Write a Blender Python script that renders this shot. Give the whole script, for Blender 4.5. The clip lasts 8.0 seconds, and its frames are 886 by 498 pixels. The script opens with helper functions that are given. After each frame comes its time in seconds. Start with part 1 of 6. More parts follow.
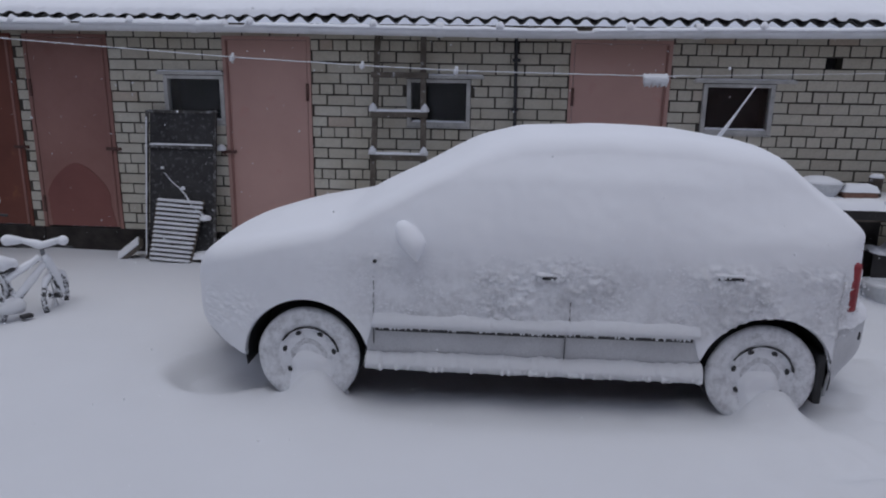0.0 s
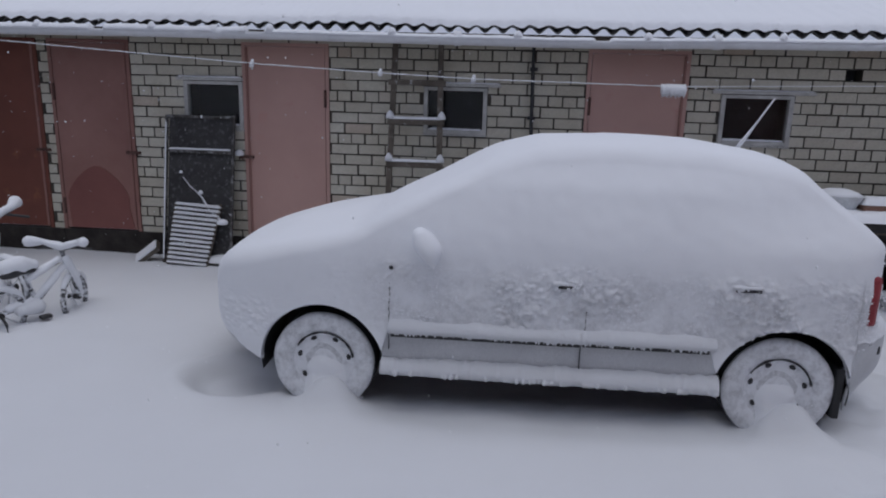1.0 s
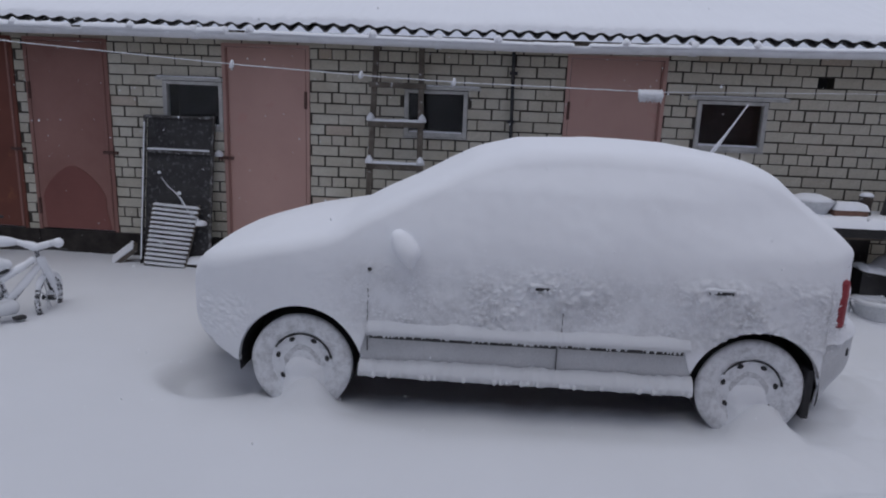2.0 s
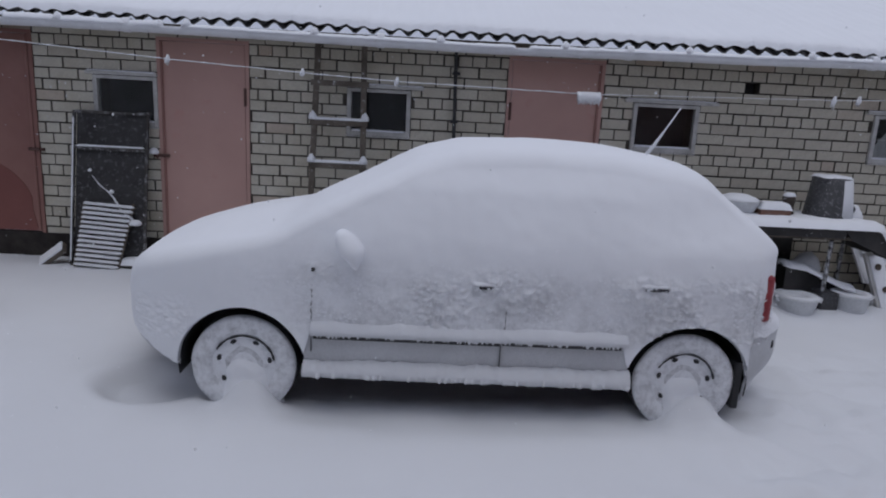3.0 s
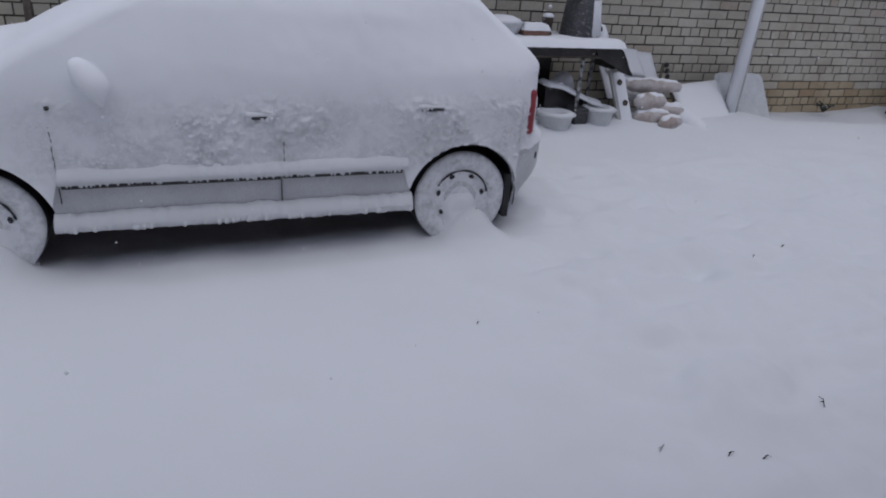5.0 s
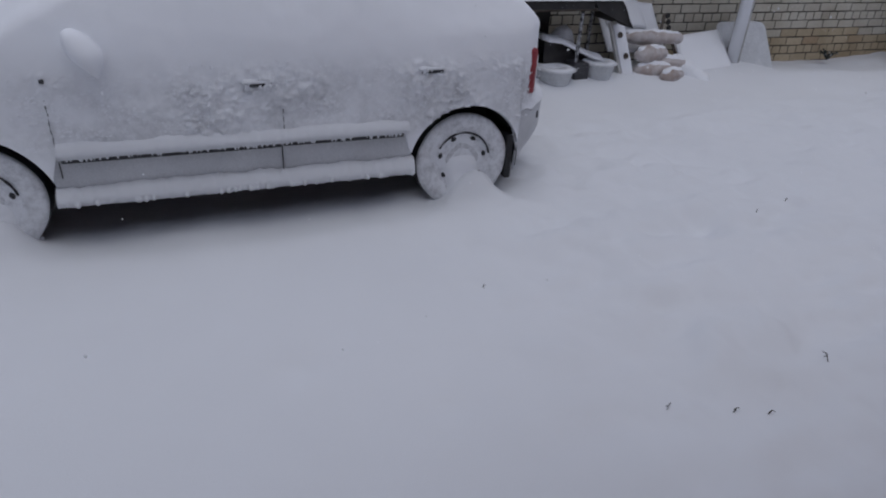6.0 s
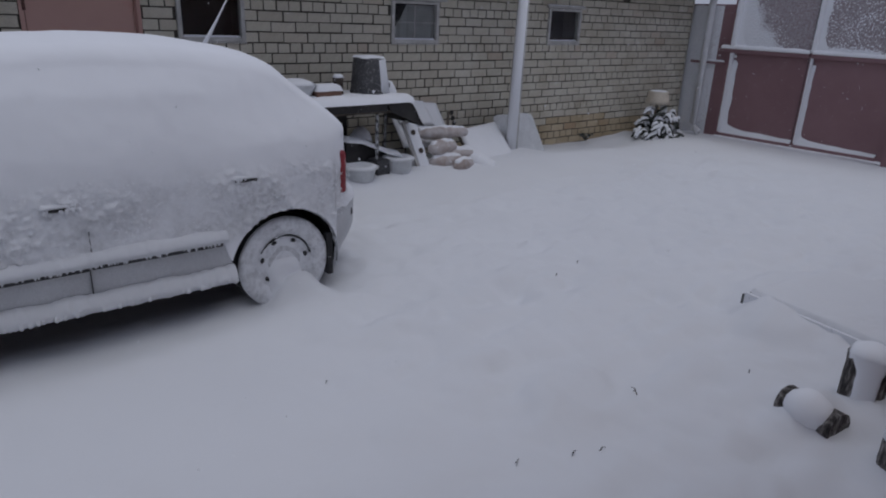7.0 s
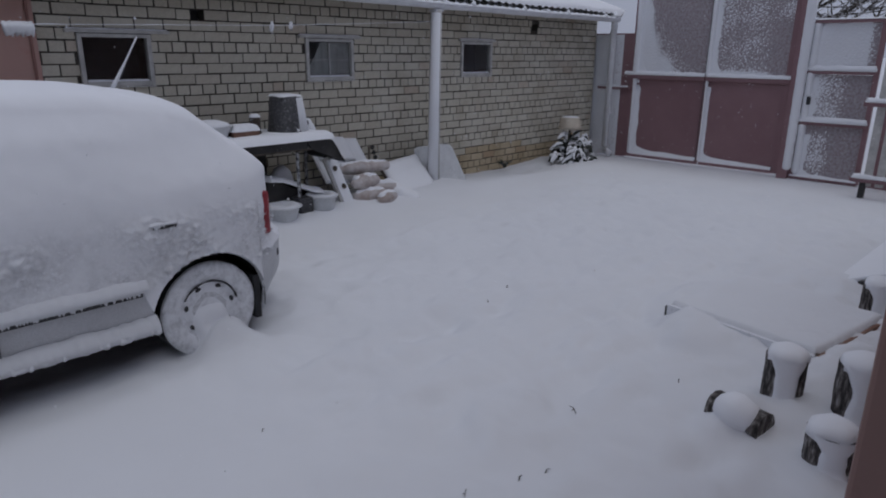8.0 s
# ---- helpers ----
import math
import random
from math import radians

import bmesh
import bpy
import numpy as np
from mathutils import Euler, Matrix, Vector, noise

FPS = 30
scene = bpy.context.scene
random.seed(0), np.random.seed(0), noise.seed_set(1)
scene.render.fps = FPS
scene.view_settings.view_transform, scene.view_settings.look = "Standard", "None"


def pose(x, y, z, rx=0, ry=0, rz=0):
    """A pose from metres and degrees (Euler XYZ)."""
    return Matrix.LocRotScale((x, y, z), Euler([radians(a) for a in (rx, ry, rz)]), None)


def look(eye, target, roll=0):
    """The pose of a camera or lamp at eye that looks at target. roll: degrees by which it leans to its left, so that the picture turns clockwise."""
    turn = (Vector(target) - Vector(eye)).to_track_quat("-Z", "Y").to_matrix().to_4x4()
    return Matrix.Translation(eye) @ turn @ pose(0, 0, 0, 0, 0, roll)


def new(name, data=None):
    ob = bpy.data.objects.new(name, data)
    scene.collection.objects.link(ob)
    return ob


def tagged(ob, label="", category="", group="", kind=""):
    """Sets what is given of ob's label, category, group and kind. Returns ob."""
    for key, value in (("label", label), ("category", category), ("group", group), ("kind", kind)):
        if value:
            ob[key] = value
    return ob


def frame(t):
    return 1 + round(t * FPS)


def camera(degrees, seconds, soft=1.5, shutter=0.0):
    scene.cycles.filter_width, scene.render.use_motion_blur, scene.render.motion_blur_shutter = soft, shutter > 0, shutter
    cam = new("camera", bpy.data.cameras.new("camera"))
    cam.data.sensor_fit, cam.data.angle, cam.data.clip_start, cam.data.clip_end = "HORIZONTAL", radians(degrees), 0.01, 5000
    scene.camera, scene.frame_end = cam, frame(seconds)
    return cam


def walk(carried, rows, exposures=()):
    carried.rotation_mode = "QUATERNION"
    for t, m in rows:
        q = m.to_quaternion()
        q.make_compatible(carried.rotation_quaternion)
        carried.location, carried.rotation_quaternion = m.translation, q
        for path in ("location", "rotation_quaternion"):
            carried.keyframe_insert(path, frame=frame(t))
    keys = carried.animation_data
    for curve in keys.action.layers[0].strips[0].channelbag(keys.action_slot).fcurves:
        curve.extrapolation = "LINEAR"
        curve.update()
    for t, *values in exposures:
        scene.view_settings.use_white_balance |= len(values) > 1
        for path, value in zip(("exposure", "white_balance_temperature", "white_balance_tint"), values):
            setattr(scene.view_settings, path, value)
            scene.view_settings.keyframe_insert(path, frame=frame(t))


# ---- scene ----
cam = camera(68.3, 8.0, 2.0)
PATH = [
    (0, (-3.146, -6.148, 1.756), (-3.281, -4.207, 1.291), 1.0),
    (0.5, (-3.162, -6.148, 1.758), (-3.32, -4.206, 1.304), 1.6),
    (1, (-3.167, -6.159, 1.758), (-3.34, -4.217, 1.314), 1.6),
    (2.3, (-3.142, -6.184, 1.759), (-3.219, -4.233, 1.327), 2.4),
    (2.5, (-3.141, -6.187, 1.759), (-3.183, -4.235, 1.328), 2.5),
    (3, (-3.154, -6.194, 1.768), (-3.098, -4.242, 1.337), 3.0),
    (3.5, (-3.165, -6.198, 1.764), (-3.041, -4.248, 1.337), 3.3),
    (4, (-3.174, -6.197, 1.756), (-2.863, -4.269, 1.327), 3.5),
    (4.5, (-3.178, -6.197, 1.732), (-2.533, -4.37, 1.235), 4.7),
    (4.7, (-3.158, -6.185, 1.71), (-2.452, -4.438, 1.09), 4.6),
    (5, (-3.129, -6.168, 1.676), (-2.445, -4.489, 0.832), 4.5),
    (5.2, (-3.126, -6.136, 1.688), (-2.484, -4.511, 0.716), 4.3),
    (6.3, (-3.182, -6.158, 1.723), (-2.464, -4.547, 0.779), 1.4),
    (6.5, (-3.245, -6.184, 1.74), (-2.363, -4.584, 0.929), 1.8),
    (7, (-3.276, -6.216, 1.751), (-2.075, -4.767, 1.075), 2.3),
    (7.5, (-3.284, -6.213, 1.752), (-1.972, -4.835, 1.136), 1.4),
    (8, (-3.289, -6.202, 1.753), (-1.905, -4.88, 1.174), 0.5),
]
walk(cam, [(t, look(eye, target, roll)) for t, eye, target, roll in PATH], [(0, -0.28), (4.2, -0.27), (4.7, -0.24), (6.5, -0.50), (8, -0.61)])

# ---- light: overcast snowfall ----
SKY, HOUSE_H = 0.098, 3.3
world = bpy.data.worlds.new("overcast")
scene.world = world
world.use_nodes = True
wn, wl = world.node_tree.nodes, world.node_tree.links
sky = wn.new("ShaderNodeTexSky")
sky.sky_type, sky.sun_disc = "NISHITA", False
sky.sun_elevation, sky.sun_rotation = radians(75), radians(175)
sky.air_density, sky.dust_density, sky.ozone_density = 1.0, 1.5, 1.0
hsv = wn.new("ShaderNodeHueSaturation")
hsv.inputs["Saturation"].default_value = 0.5
wl.new(sky.outputs[0], hsv.inputs["Color"])
cloud = wn.new("ShaderNodeMix")          # an even layer of cloud over the clear sky
cloud.data_type = "RGBA"
cloud.inputs[0].default_value = 0.8
cloud.inputs[7].default_value = (4.53, 4.96, 6.68, 1.0)
wl.new(hsv.outputs[0], cloud.inputs[6])
wl.new(cloud.outputs[2], wn["Background"].inputs["Color"])
wn["Background"].inputs["Strength"].default_value = SKY
sun = new("sun", bpy.data.lights.new("sun", "SUN"))
sun.data.energy, sun.data.angle, sun.data.color = 0.95, radians(60), (0.99, 0.985, 0.99)
sun.matrix_world = look((0.2, -1.4, 10), (0, 0, 0))


# ---- materials ----
def material(name, rough=0.8, metal=0.0):
    m = bpy.data.materials.new(name)
    m.use_nodes = True
    b = m.node_tree.nodes["Principled BSDF"]
    b.inputs["Roughness"].default_value, b.inputs["Metallic"].default_value = rough, metal
    return m, m.node_tree, b


def node(nt, kind, **values):
    n = nt.nodes.new(kind)
    for k, v in values.items():
        n.inputs[k].default_value = v
    return n


def grain(nt, scale, detail=4.0, rough=0.6):
    co = nt.nodes.new("ShaderNodeTexCoord")
    n = node(nt, "ShaderNodeTexNoise", Scale=scale, Detail=detail, Roughness=rough)
    nt.links.new(co.outputs["Object"], n.inputs["Vector"])
    return n


def ramp(nt, source, stops):
    r = nt.nodes.new("ShaderNodeValToRGB")
    el = r.color_ramp.elements
    while len(el) < len(stops):
        el.new(0.5)
    for e, (p, c) in zip(el, stops):
        e.position, e.color = p, (*c, 1.0) if len(c) == 3 else c
    nt.links.new(source, r.inputs[0])
    return r


def blend(nt, fac, a, b, kind="MIX"):
    n = nt.nodes.new("ShaderNodeMix")
    n.data_type, n.blend_type = "RGBA", kind
    for sock, v in ((n.inputs[0], fac), (n.inputs[6], a), (n.inputs[7], b)):
        if isinstance(v, bpy.types.NodeSocket):
            nt.links.new(v, sock)
        elif isinstance(v, (int, float)):
            sock.default_value = v
        else:
            sock.default_value = (*v, 1.0)
    return n.outputs[2]


def bump(nt, bsdf, source, strength, distance):
    b = node(nt, "ShaderNodeBump", Strength=strength, Distance=distance)
    nt.links.new(source, b.inputs["Height"])
    nt.links.new(b.outputs[0], bsdf.inputs["Normal"])


def surface(name, dark, light, scale=6.0, fine=60.0, rough=0.8, metal=0.0, relief=0.3, depth=0.004):
    """Two tones mixed by a broad and a fine noise, with relief from the fine one."""
    m, nt, b = material(name, rough, metal)
    broad, small = grain(nt, scale), grain(nt, fine, 6.0)
    tone = ramp(nt, broad.outputs[0], ((0.35, dark), (0.65, light)))
    speck = ramp(nt, small.outputs[0], ((0.3, (0.78, 0.78, 0.78)), (0.7, (1.0, 1.0, 1.0))))
    nt.links.new(blend(nt, 1.0, tone.outputs[0], speck.outputs[0], "MULTIPLY"), b.inputs["Base Color"])
    bump(nt, b, small.outputs[0], relief, depth)
    return m


def dusted(name, dark, light, amount, scale=14.0, rough=0.8, metal=0.0, fine=55.0, relief=0.4, soft=0.06, cover=0.78):
    """A surface on which wind-blown snow clings in ragged patches; amount 0 to 1."""
    m, nt, b = material(name, rough, metal)
    broad, small, cling = grain(nt, 5.0), grain(nt, fine, 5.0), grain(nt, scale, 8.0, 0.7)
    tone = ramp(nt, broad.outputs[0], ((0.35, dark), (0.65, light)))
    edge = 0.78 - 0.55 * amount
    mask = ramp(nt, cling.outputs[0], ((edge - soft, (0, 0, 0)), (edge + soft, (1, 1, 1))))
    nt.links.new(blend(nt, mask.outputs[0], tone.outputs[0], (cover, cover * 1.02, cover * 1.06)), b.inputs["Base Color"])
    bump(nt, b, cling.outputs[0], relief, 0.012)
    return m


def snow_material(name, colour, relief, depth, scale):
    m, nt, b = material(name, 0.95)
    broad, mid, small = grain(nt, 1.3, 3.0), grain(nt, scale, 5.0), grain(nt, 260.0, 3.0)
    tone = ramp(nt, broad.outputs[0], ((0.3, tuple(c * 0.97 for c in colour)), (0.7, colour)))
    nt.links.new(tone.outputs[0], b.inputs["Base Color"])
    add = nt.nodes.new("ShaderNodeMath")
    add.operation = "ADD"
    nt.links.new(mid.outputs[0], add.inputs[0])
    nt.links.new(small.outputs[0], add.inputs[1])
    bump(nt, b, add.outputs[0], relief, depth)
    b.inputs["Specular IOR Level"].default_value = 0.2
    return m


SNOW = snow_material("fresh_snow", (0.84, 0.855, 0.885), 0.22, 0.008, 14.0)
# Darker copy of the snow: the yard's shading is put into its colour.
YARDSNOW = snow_material("shade_toned_yard_snow", (0.74, 0.755, 0.785), 0.30, 0.012, 9.0)
CLUMP = snow_material("clumped_snow", (0.80, 0.815, 0.845), 0.6, 0.012, 45.0)
def blanket_material():
    """Fresh snow that thins, where the mesh says so, to a crust over silver paint."""
    m, nt, b = material("snow_blanket_over_silver_paint", 0.92)
    weight = nt.nodes.new("ShaderNodeAttribute")
    weight.attribute_name = "thin"
    broad, mid, small = grain(nt, 1.3, 3.0), grain(nt, 24.0, 7.0, 0.68), grain(nt, 260.0, 3.0)
    tone = ramp(nt, broad.outputs[0], ((0.3, (0.815, 0.83, 0.86)), (0.7, (0.84, 0.855, 0.885))))
    bare = ramp(nt, mid.outputs[0], ((0.36, (0.60, 0.61, 0.63)), (0.62, (0.78, 0.79, 0.815))))
    nt.links.new(blend(nt, weight.outputs["Fac"], tone.outputs[0], bare.outputs[0]), b.inputs["Base Color"])
    add = nt.nodes.new("ShaderNodeMath")
    add.operation = "MULTIPLY_ADD"
    nt.links.new(mid.outputs[0], add.inputs[0])
    nt.links.new(weight.outputs["Fac"], add.inputs[1])
    soft = nt.nodes.new("ShaderNodeMath")
    soft.operation = "MULTIPLY"
    soft.inputs[1].default_value = 0.25
    nt.links.new(small.outputs[0], soft.inputs[0])
    nt.links.new(soft.outputs[0], add.inputs[2])
    bump(nt, b, add.outputs[0], 0.5, 0.012)
    b.inputs["Specular IOR Level"].default_value = 0.2
    return m


BLANKET = blanket_material()
MORTAR = surface("grey_mortar", (0.050, 0.044, 0.037), (0.096, 0.085, 0.070), 3.0, 90.0, 0.95)
ASPHALT = surface("dark_asphalt", (0.05, 0.05, 0.05), (0.08, 0.08, 0.08), 3.0, 120.0, 0.95)
PAINT = surface("silver_car_paint", (0.55, 0.56, 0.58), (0.64, 0.65, 0.67), 4.0, 150.0, 0.5, 0.0, 0.05, 0.001)
RUBBER = surface("black_rubber", (0.025, 0.025, 0.027), (0.04, 0.04, 0.043), 8.0, 120.0, 0.8)
PLASTIC = surface("black_plastic", (0.03, 0.03, 0.032), (0.05, 0.05, 0.053), 8.0, 80.0, 0.6)
ZINC = dusted("galvanised_sheet_with_rime", (0.58, 0.59, 0.61), (0.70, 0.71, 0.73), 0.50, 7.0, 0.6, 0.1, relief=0.15, soft=0.25)
SLATE = surface("asbestos_slate", (0.10, 0.10, 0.10), (0.17, 0.17, 0.165), 5.0, 60.0, 0.9)
LAMP_RED = surface("red_lamp_plastic", (0.25, 0.025, 0.035), (0.34, 0.045, 0.055), 10.0, 80.0, 0.3)
WHITEWOOD = surface("weathered_white_wood", (0.46, 0.45, 0.43), (0.64, 0.63, 0.605), 9.0, 70.0, 0.8)
OLDWOOD = dusted("old_grey_wood", (0.09, 0.075, 0.06), (0.17, 0.145, 0.12), 0.22, 20.0, 0.9)
# Dark tone painted where holes and gaps are only in shade.
GAP_SHADE = surface("painted_gap_shade", (0.035, 0.035, 0.037), (0.055, 0.055, 0.058), 3.0, 40.0, 0.9)


def brick_material(name, tint):
    m, nt, b = material(name, 0.9)
    info = nt.nodes.new("ShaderNodeObjectInfo")
    isl = nt.nodes.new("ShaderNodeNewGeometry")
    add = nt.nodes.new("ShaderNodeMath")
    add.operation = "ADD"
    nt.links.new(info.outputs["Random"], add.inputs[0])
    nt.links.new(isl.outputs["Random Per Island"], add.inputs[1])
    wrap = nt.nodes.new("ShaderNodeMath")
    wrap.operation = "FRACT"
    nt.links.new(add.outputs[0], wrap.inputs[0])
    tone = ramp(nt, wrap.outputs[0], ((0.0, (0.58, 0.54, 0.455)), (0.3, (0.67, 0.64, 0.545)), (0.6, (0.64, 0.605, 0.515)),
                                      (0.93, (0.71, 0.68, 0.585)), (1.0, (0.58, 0.49, 0.40))))
    small, broad = grain(nt, 70.0, 6.0), grain(nt, 2.2, 5.0)
    speck = ramp(nt, small.outputs[0], ((0.3, (0.8, 0.8, 0.8)), (0.7, (1, 1, 1))))
    stain = ramp(nt, broad.outputs[0], ((0.33, (0.82, 0.79, 0.74)), (0.62, (1, 1, 1))))
    c = blend(nt, 1.0, tone.outputs[0], speck.outputs[0], "MULTIPLY")
    c = blend(nt, 1.0, c, tint, "MULTIPLY")
    nt.links.new(blend(nt, 1.0, c, stain.outputs[0], "MULTIPLY"), b.inputs["Base Color"])
    bump(nt, b, small.outputs[0], 0.5, 0.003)
    return m


BRICK = brick_material("silicate_brick", (1.0, 1.0, 1.0))
BRICK_DAMP = brick_material("damp_yellowed_brick", (0.88, 0.77, 0.62))


def rust_paint(name, dark, light, worn):
    m, nt, b = material(name, 0.62)
    broad, small, streak = grain(nt, 1.4, 5.0), grain(nt, 45.0, 6.0), grain(nt, 5.0, 8.0, 0.7)
    tone = ramp(nt, broad.outputs[0], ((0.3, dark), (0.7, light)))
    mask = ramp(nt, streak.outputs[0], ((0.58, (0, 0, 0)), (0.72, (1, 1, 1))))
    nt.links.new(blend(nt, mask.outputs[0], tone.outputs[0], worn), b.inputs["Base Color"])
    bump(nt, b, small.outputs[0], 0.15, 0.002)
    return m


DOOR_RED = rust_paint("faded_red_door_paint", (0.47, 0.285, 0.245), (0.54, 0.335, 0.29), (0.50, 0.275, 0.235))
# Door 2's shade is put into this darker copy of the red.
DOOR_SHADED = rust_paint("shaded_red_door_paint", (0.26, 0.125, 0.105), (0.35, 0.185, 0.155), (0.28, 0.13, 0.11))
DOOR_PATCH = rust_paint("fresh_red_patch_paint", (0.20, 0.072, 0.062), (0.25, 0.095, 0.08), (0.22, 0.08, 0.068))
DOOR_BROWN = rust_paint("red_brown_door_paint", (0.15, 0.048, 0.034), (0.21, 0.07, 0.048), (0.26, 0.10, 0.05))
GATE_RED = rust_paint("maroon_gate_paint", (0.225, 0.125, 0.135), (0.275, 0.16, 0.17), (0.29, 0.18, 0.19))

glass_mat, gnt, gb = material("window_glass", 0.05)
gb.inputs["Base Color"].default_value = (0.75, 0.78, 0.78, 1)
gb.inputs["Transmission Weight"].default_value = 1.0
gb.inputs["IOR"].default_value = 1.45
gsm = grain(gnt, 9.0, 4.0)
gnt.links.new(ramp(gnt, gsm.outputs[0], ((0.3, (0.02,) * 3), (0.75, (0.12,) * 3))).outputs[0], gb.inputs["Roughness"])
GLASS = glass_mat


# ---- mesh helpers ----
def mesh_of(name, verts, faces, smooth=False):
    me = bpy.data.meshes.new(name)
    me.from_pydata([tuple(v) for v in verts], [], faces)
    if smooth:
        me.polygons.foreach_set("use_smooth", [True] * len(me.polygons))
    me.update()
    return me


def thing(name, at, label, category, group="", kind=""):
    ob = new(name)
    ob.location = at
    ob.empty_display_size = 0.05
    return tagged(ob, label, category, group, kind)


def part(name, bm, mat, parent, label="", smooth=False):
    """Links a bmesh, built in world metres, as one mesh object under a thing or a part."""
    if isinstance(bm, bpy.types.Mesh):
        me = bm
    else:
        me = bpy.data.meshes.new(name)
        bm.to_mesh(me)
        bm.free()
    if smooth:
        me.polygons.foreach_set("use_smooth", [True] * len(me.polygons))
    me.materials.append(mat)
    ob = new(name, me)
    if parent:
        ob.parent = parent
        if parent.type == "EMPTY":
            ob.matrix_parent_inverse = Matrix.Translation(parent.location).inverted()
    return tagged(ob, label)


def alone(name, bm, mat, label, category="", kind="", group="", smooth=False):
    return tagged(part(name, bm, mat, None, smooth=smooth), label, category, group, kind)


def box(bm, x0, x1, y0, y1, z0, z1, bevel=0.0, m=None):
    made = bmesh.ops.create_cube(bm, size=1.0)["verts"]
    for v in made:
        v.co = Vector((x0 + (v.co.x + 0.5) * (x1 - x0), y0 + (v.co.y + 0.5) * (y1 - y0), z0 + (v.co.z + 0.5) * (z1 - z0)))
    if bevel:
        edges = list({e for v in made for e in v.link_edges})
        out = bmesh.ops.bevel(bm, geom=edges, offset=bevel, segments=2, affect="EDGES", profile=0.5)
        made = list({v for f in out["faces"] for v in f.verts} | {v for v in made if v.is_valid})
    if m is not None:
        for v in made:
            v.co = m @ v.co
    return bm


def solid(x0, x1, y0, y1, z0, z1, bevel=0.0, m=None):
    return box(bmesh.new(), x0, x1, y0, y1, z0, z1, bevel, m)


def tube(points, radius, sides=10, bm=None, caps=True):
    """A round bar along points; radius is a number or one for each point."""
    bm = bm or bmesh.new()
    pts = [Vector(p) for p in points]
    radii = radius if isinstance(radius, (list, tuple)) else [radius] * len(pts)
    rings, up = [], Vector((0.13, 0.29, 0.94)).normalized()
    for i, p in enumerate(pts):
        d = (pts[min(i + 1, len(pts) - 1)] - pts[max(i - 1, 0)]).normalized()
        a = d.cross(up)
        if a.length < 0.1:
            a = d.cross(Vector((1, 0, 0)))
        a.normalize()
        b = d.cross(a)
        rings.append([bm.verts.new(p + radii[i] * (math.cos(k) * a + math.sin(k) * b)) for k in np.linspace(0, 2 * math.pi, sides, endpoint=False)])
    for r, s in zip(rings, rings[1:]):
        for k in range(sides):
            bm.faces.new((r[k], r[(k + 1) % sides], s[(k + 1) % sides], s[k]))
    if caps:
        bm.faces.new(rings[0][::-1])
        bm.faces.new(rings[-1])
    bmesh.ops.recalc_face_normals(bm, faces=bm.faces)
    return bm


def lathe(profile, centre, axis="z", sides=32, bm=None, wobble=0.0, caps=True):
    """Turns a profile of (radius, height) round an axis through centre."""
    bm = bm or bmesh.new()
    c = Vector(centre)
    rings = []
    for r, h in profile:
        ring = []
        for k in range(sides):
            a = 2 * math.pi * k / sides
            q = r * (1 + wobble * noise.noise((math.cos(a) * 2, math.sin(a) * 2, h * 9)))
            v = Vector((q * math.cos(a), q * math.sin(a), h))
            if axis == "y":
                v = Vector((v.x, v.z, v.y))
            ring.append(bm.verts.new(c + v))
        rings.append(ring)
    for r, s in zip(rings, rings[1:]):
        for k in range(sides):
            bm.faces.new((r[k], r[(k + 1) % sides], s[(k + 1) % sides], s[k]))
    if caps:
        bm.faces.new(rings[0])
        bm.faces.new(rings[-1])
    bmesh.ops.recalc_face_normals(bm, faces=bm.faces)
    return bm


def ramp01(a, b, v):
    t = min(1.0, max(0.0, (v - a) / (b - a)))
    return t * t * (3 - 2 * t)


def drift(x0, x1, y0, y1, z, high, seed=0.0, step=0.025, rag=0.012, lip=0.0):
    """A rounded cushion of snow that lies on a level top from z upwards."""
    nx, ny = max(3, round((x1 - x0) / step)), max(3, round((y1 - y0) / step))
    verts, faces = [], []
    for j in range(ny + 1):
        for i in range(nx + 1):
            u, v = i / nx, j / ny
            x, y = x0 + u * (x1 - x0), y0 + v * (y1 - y0)
            e = min(u * (x1 - x0), (1 - u) * (x1 - x0), v * (y1 - y0), (1 - v) * (y1 - y0))
            rise = math.sqrt(max(0.0, 1 - (1 - min(1, e / (high * 1.1))) ** 2))
            n = noise.noise((x * 6 + seed, y * 6, seed)) * 0.25 + noise.noise((x * 25, y * 25 + seed, 2)) * 0.1
            k = 1.0 if e > 1e-6 else 0.0
            xo = rag * noise.noise((x * 18, y * 18, seed + 5)) * (1 - k)
            verts.append((x + xo, y + rag * noise.noise((x * 18, y * 18, seed + 9)) * (1 - k), z + (high * rise * (1 + n) if k else -lip)))
    for j in range(ny):
        for i in range(nx):
            a = j * (nx + 1) + i
            faces.append((a, a + 1, a + nx + 2, a + nx + 1))
    return mesh_of("snow_cushion", verts, faces, True)


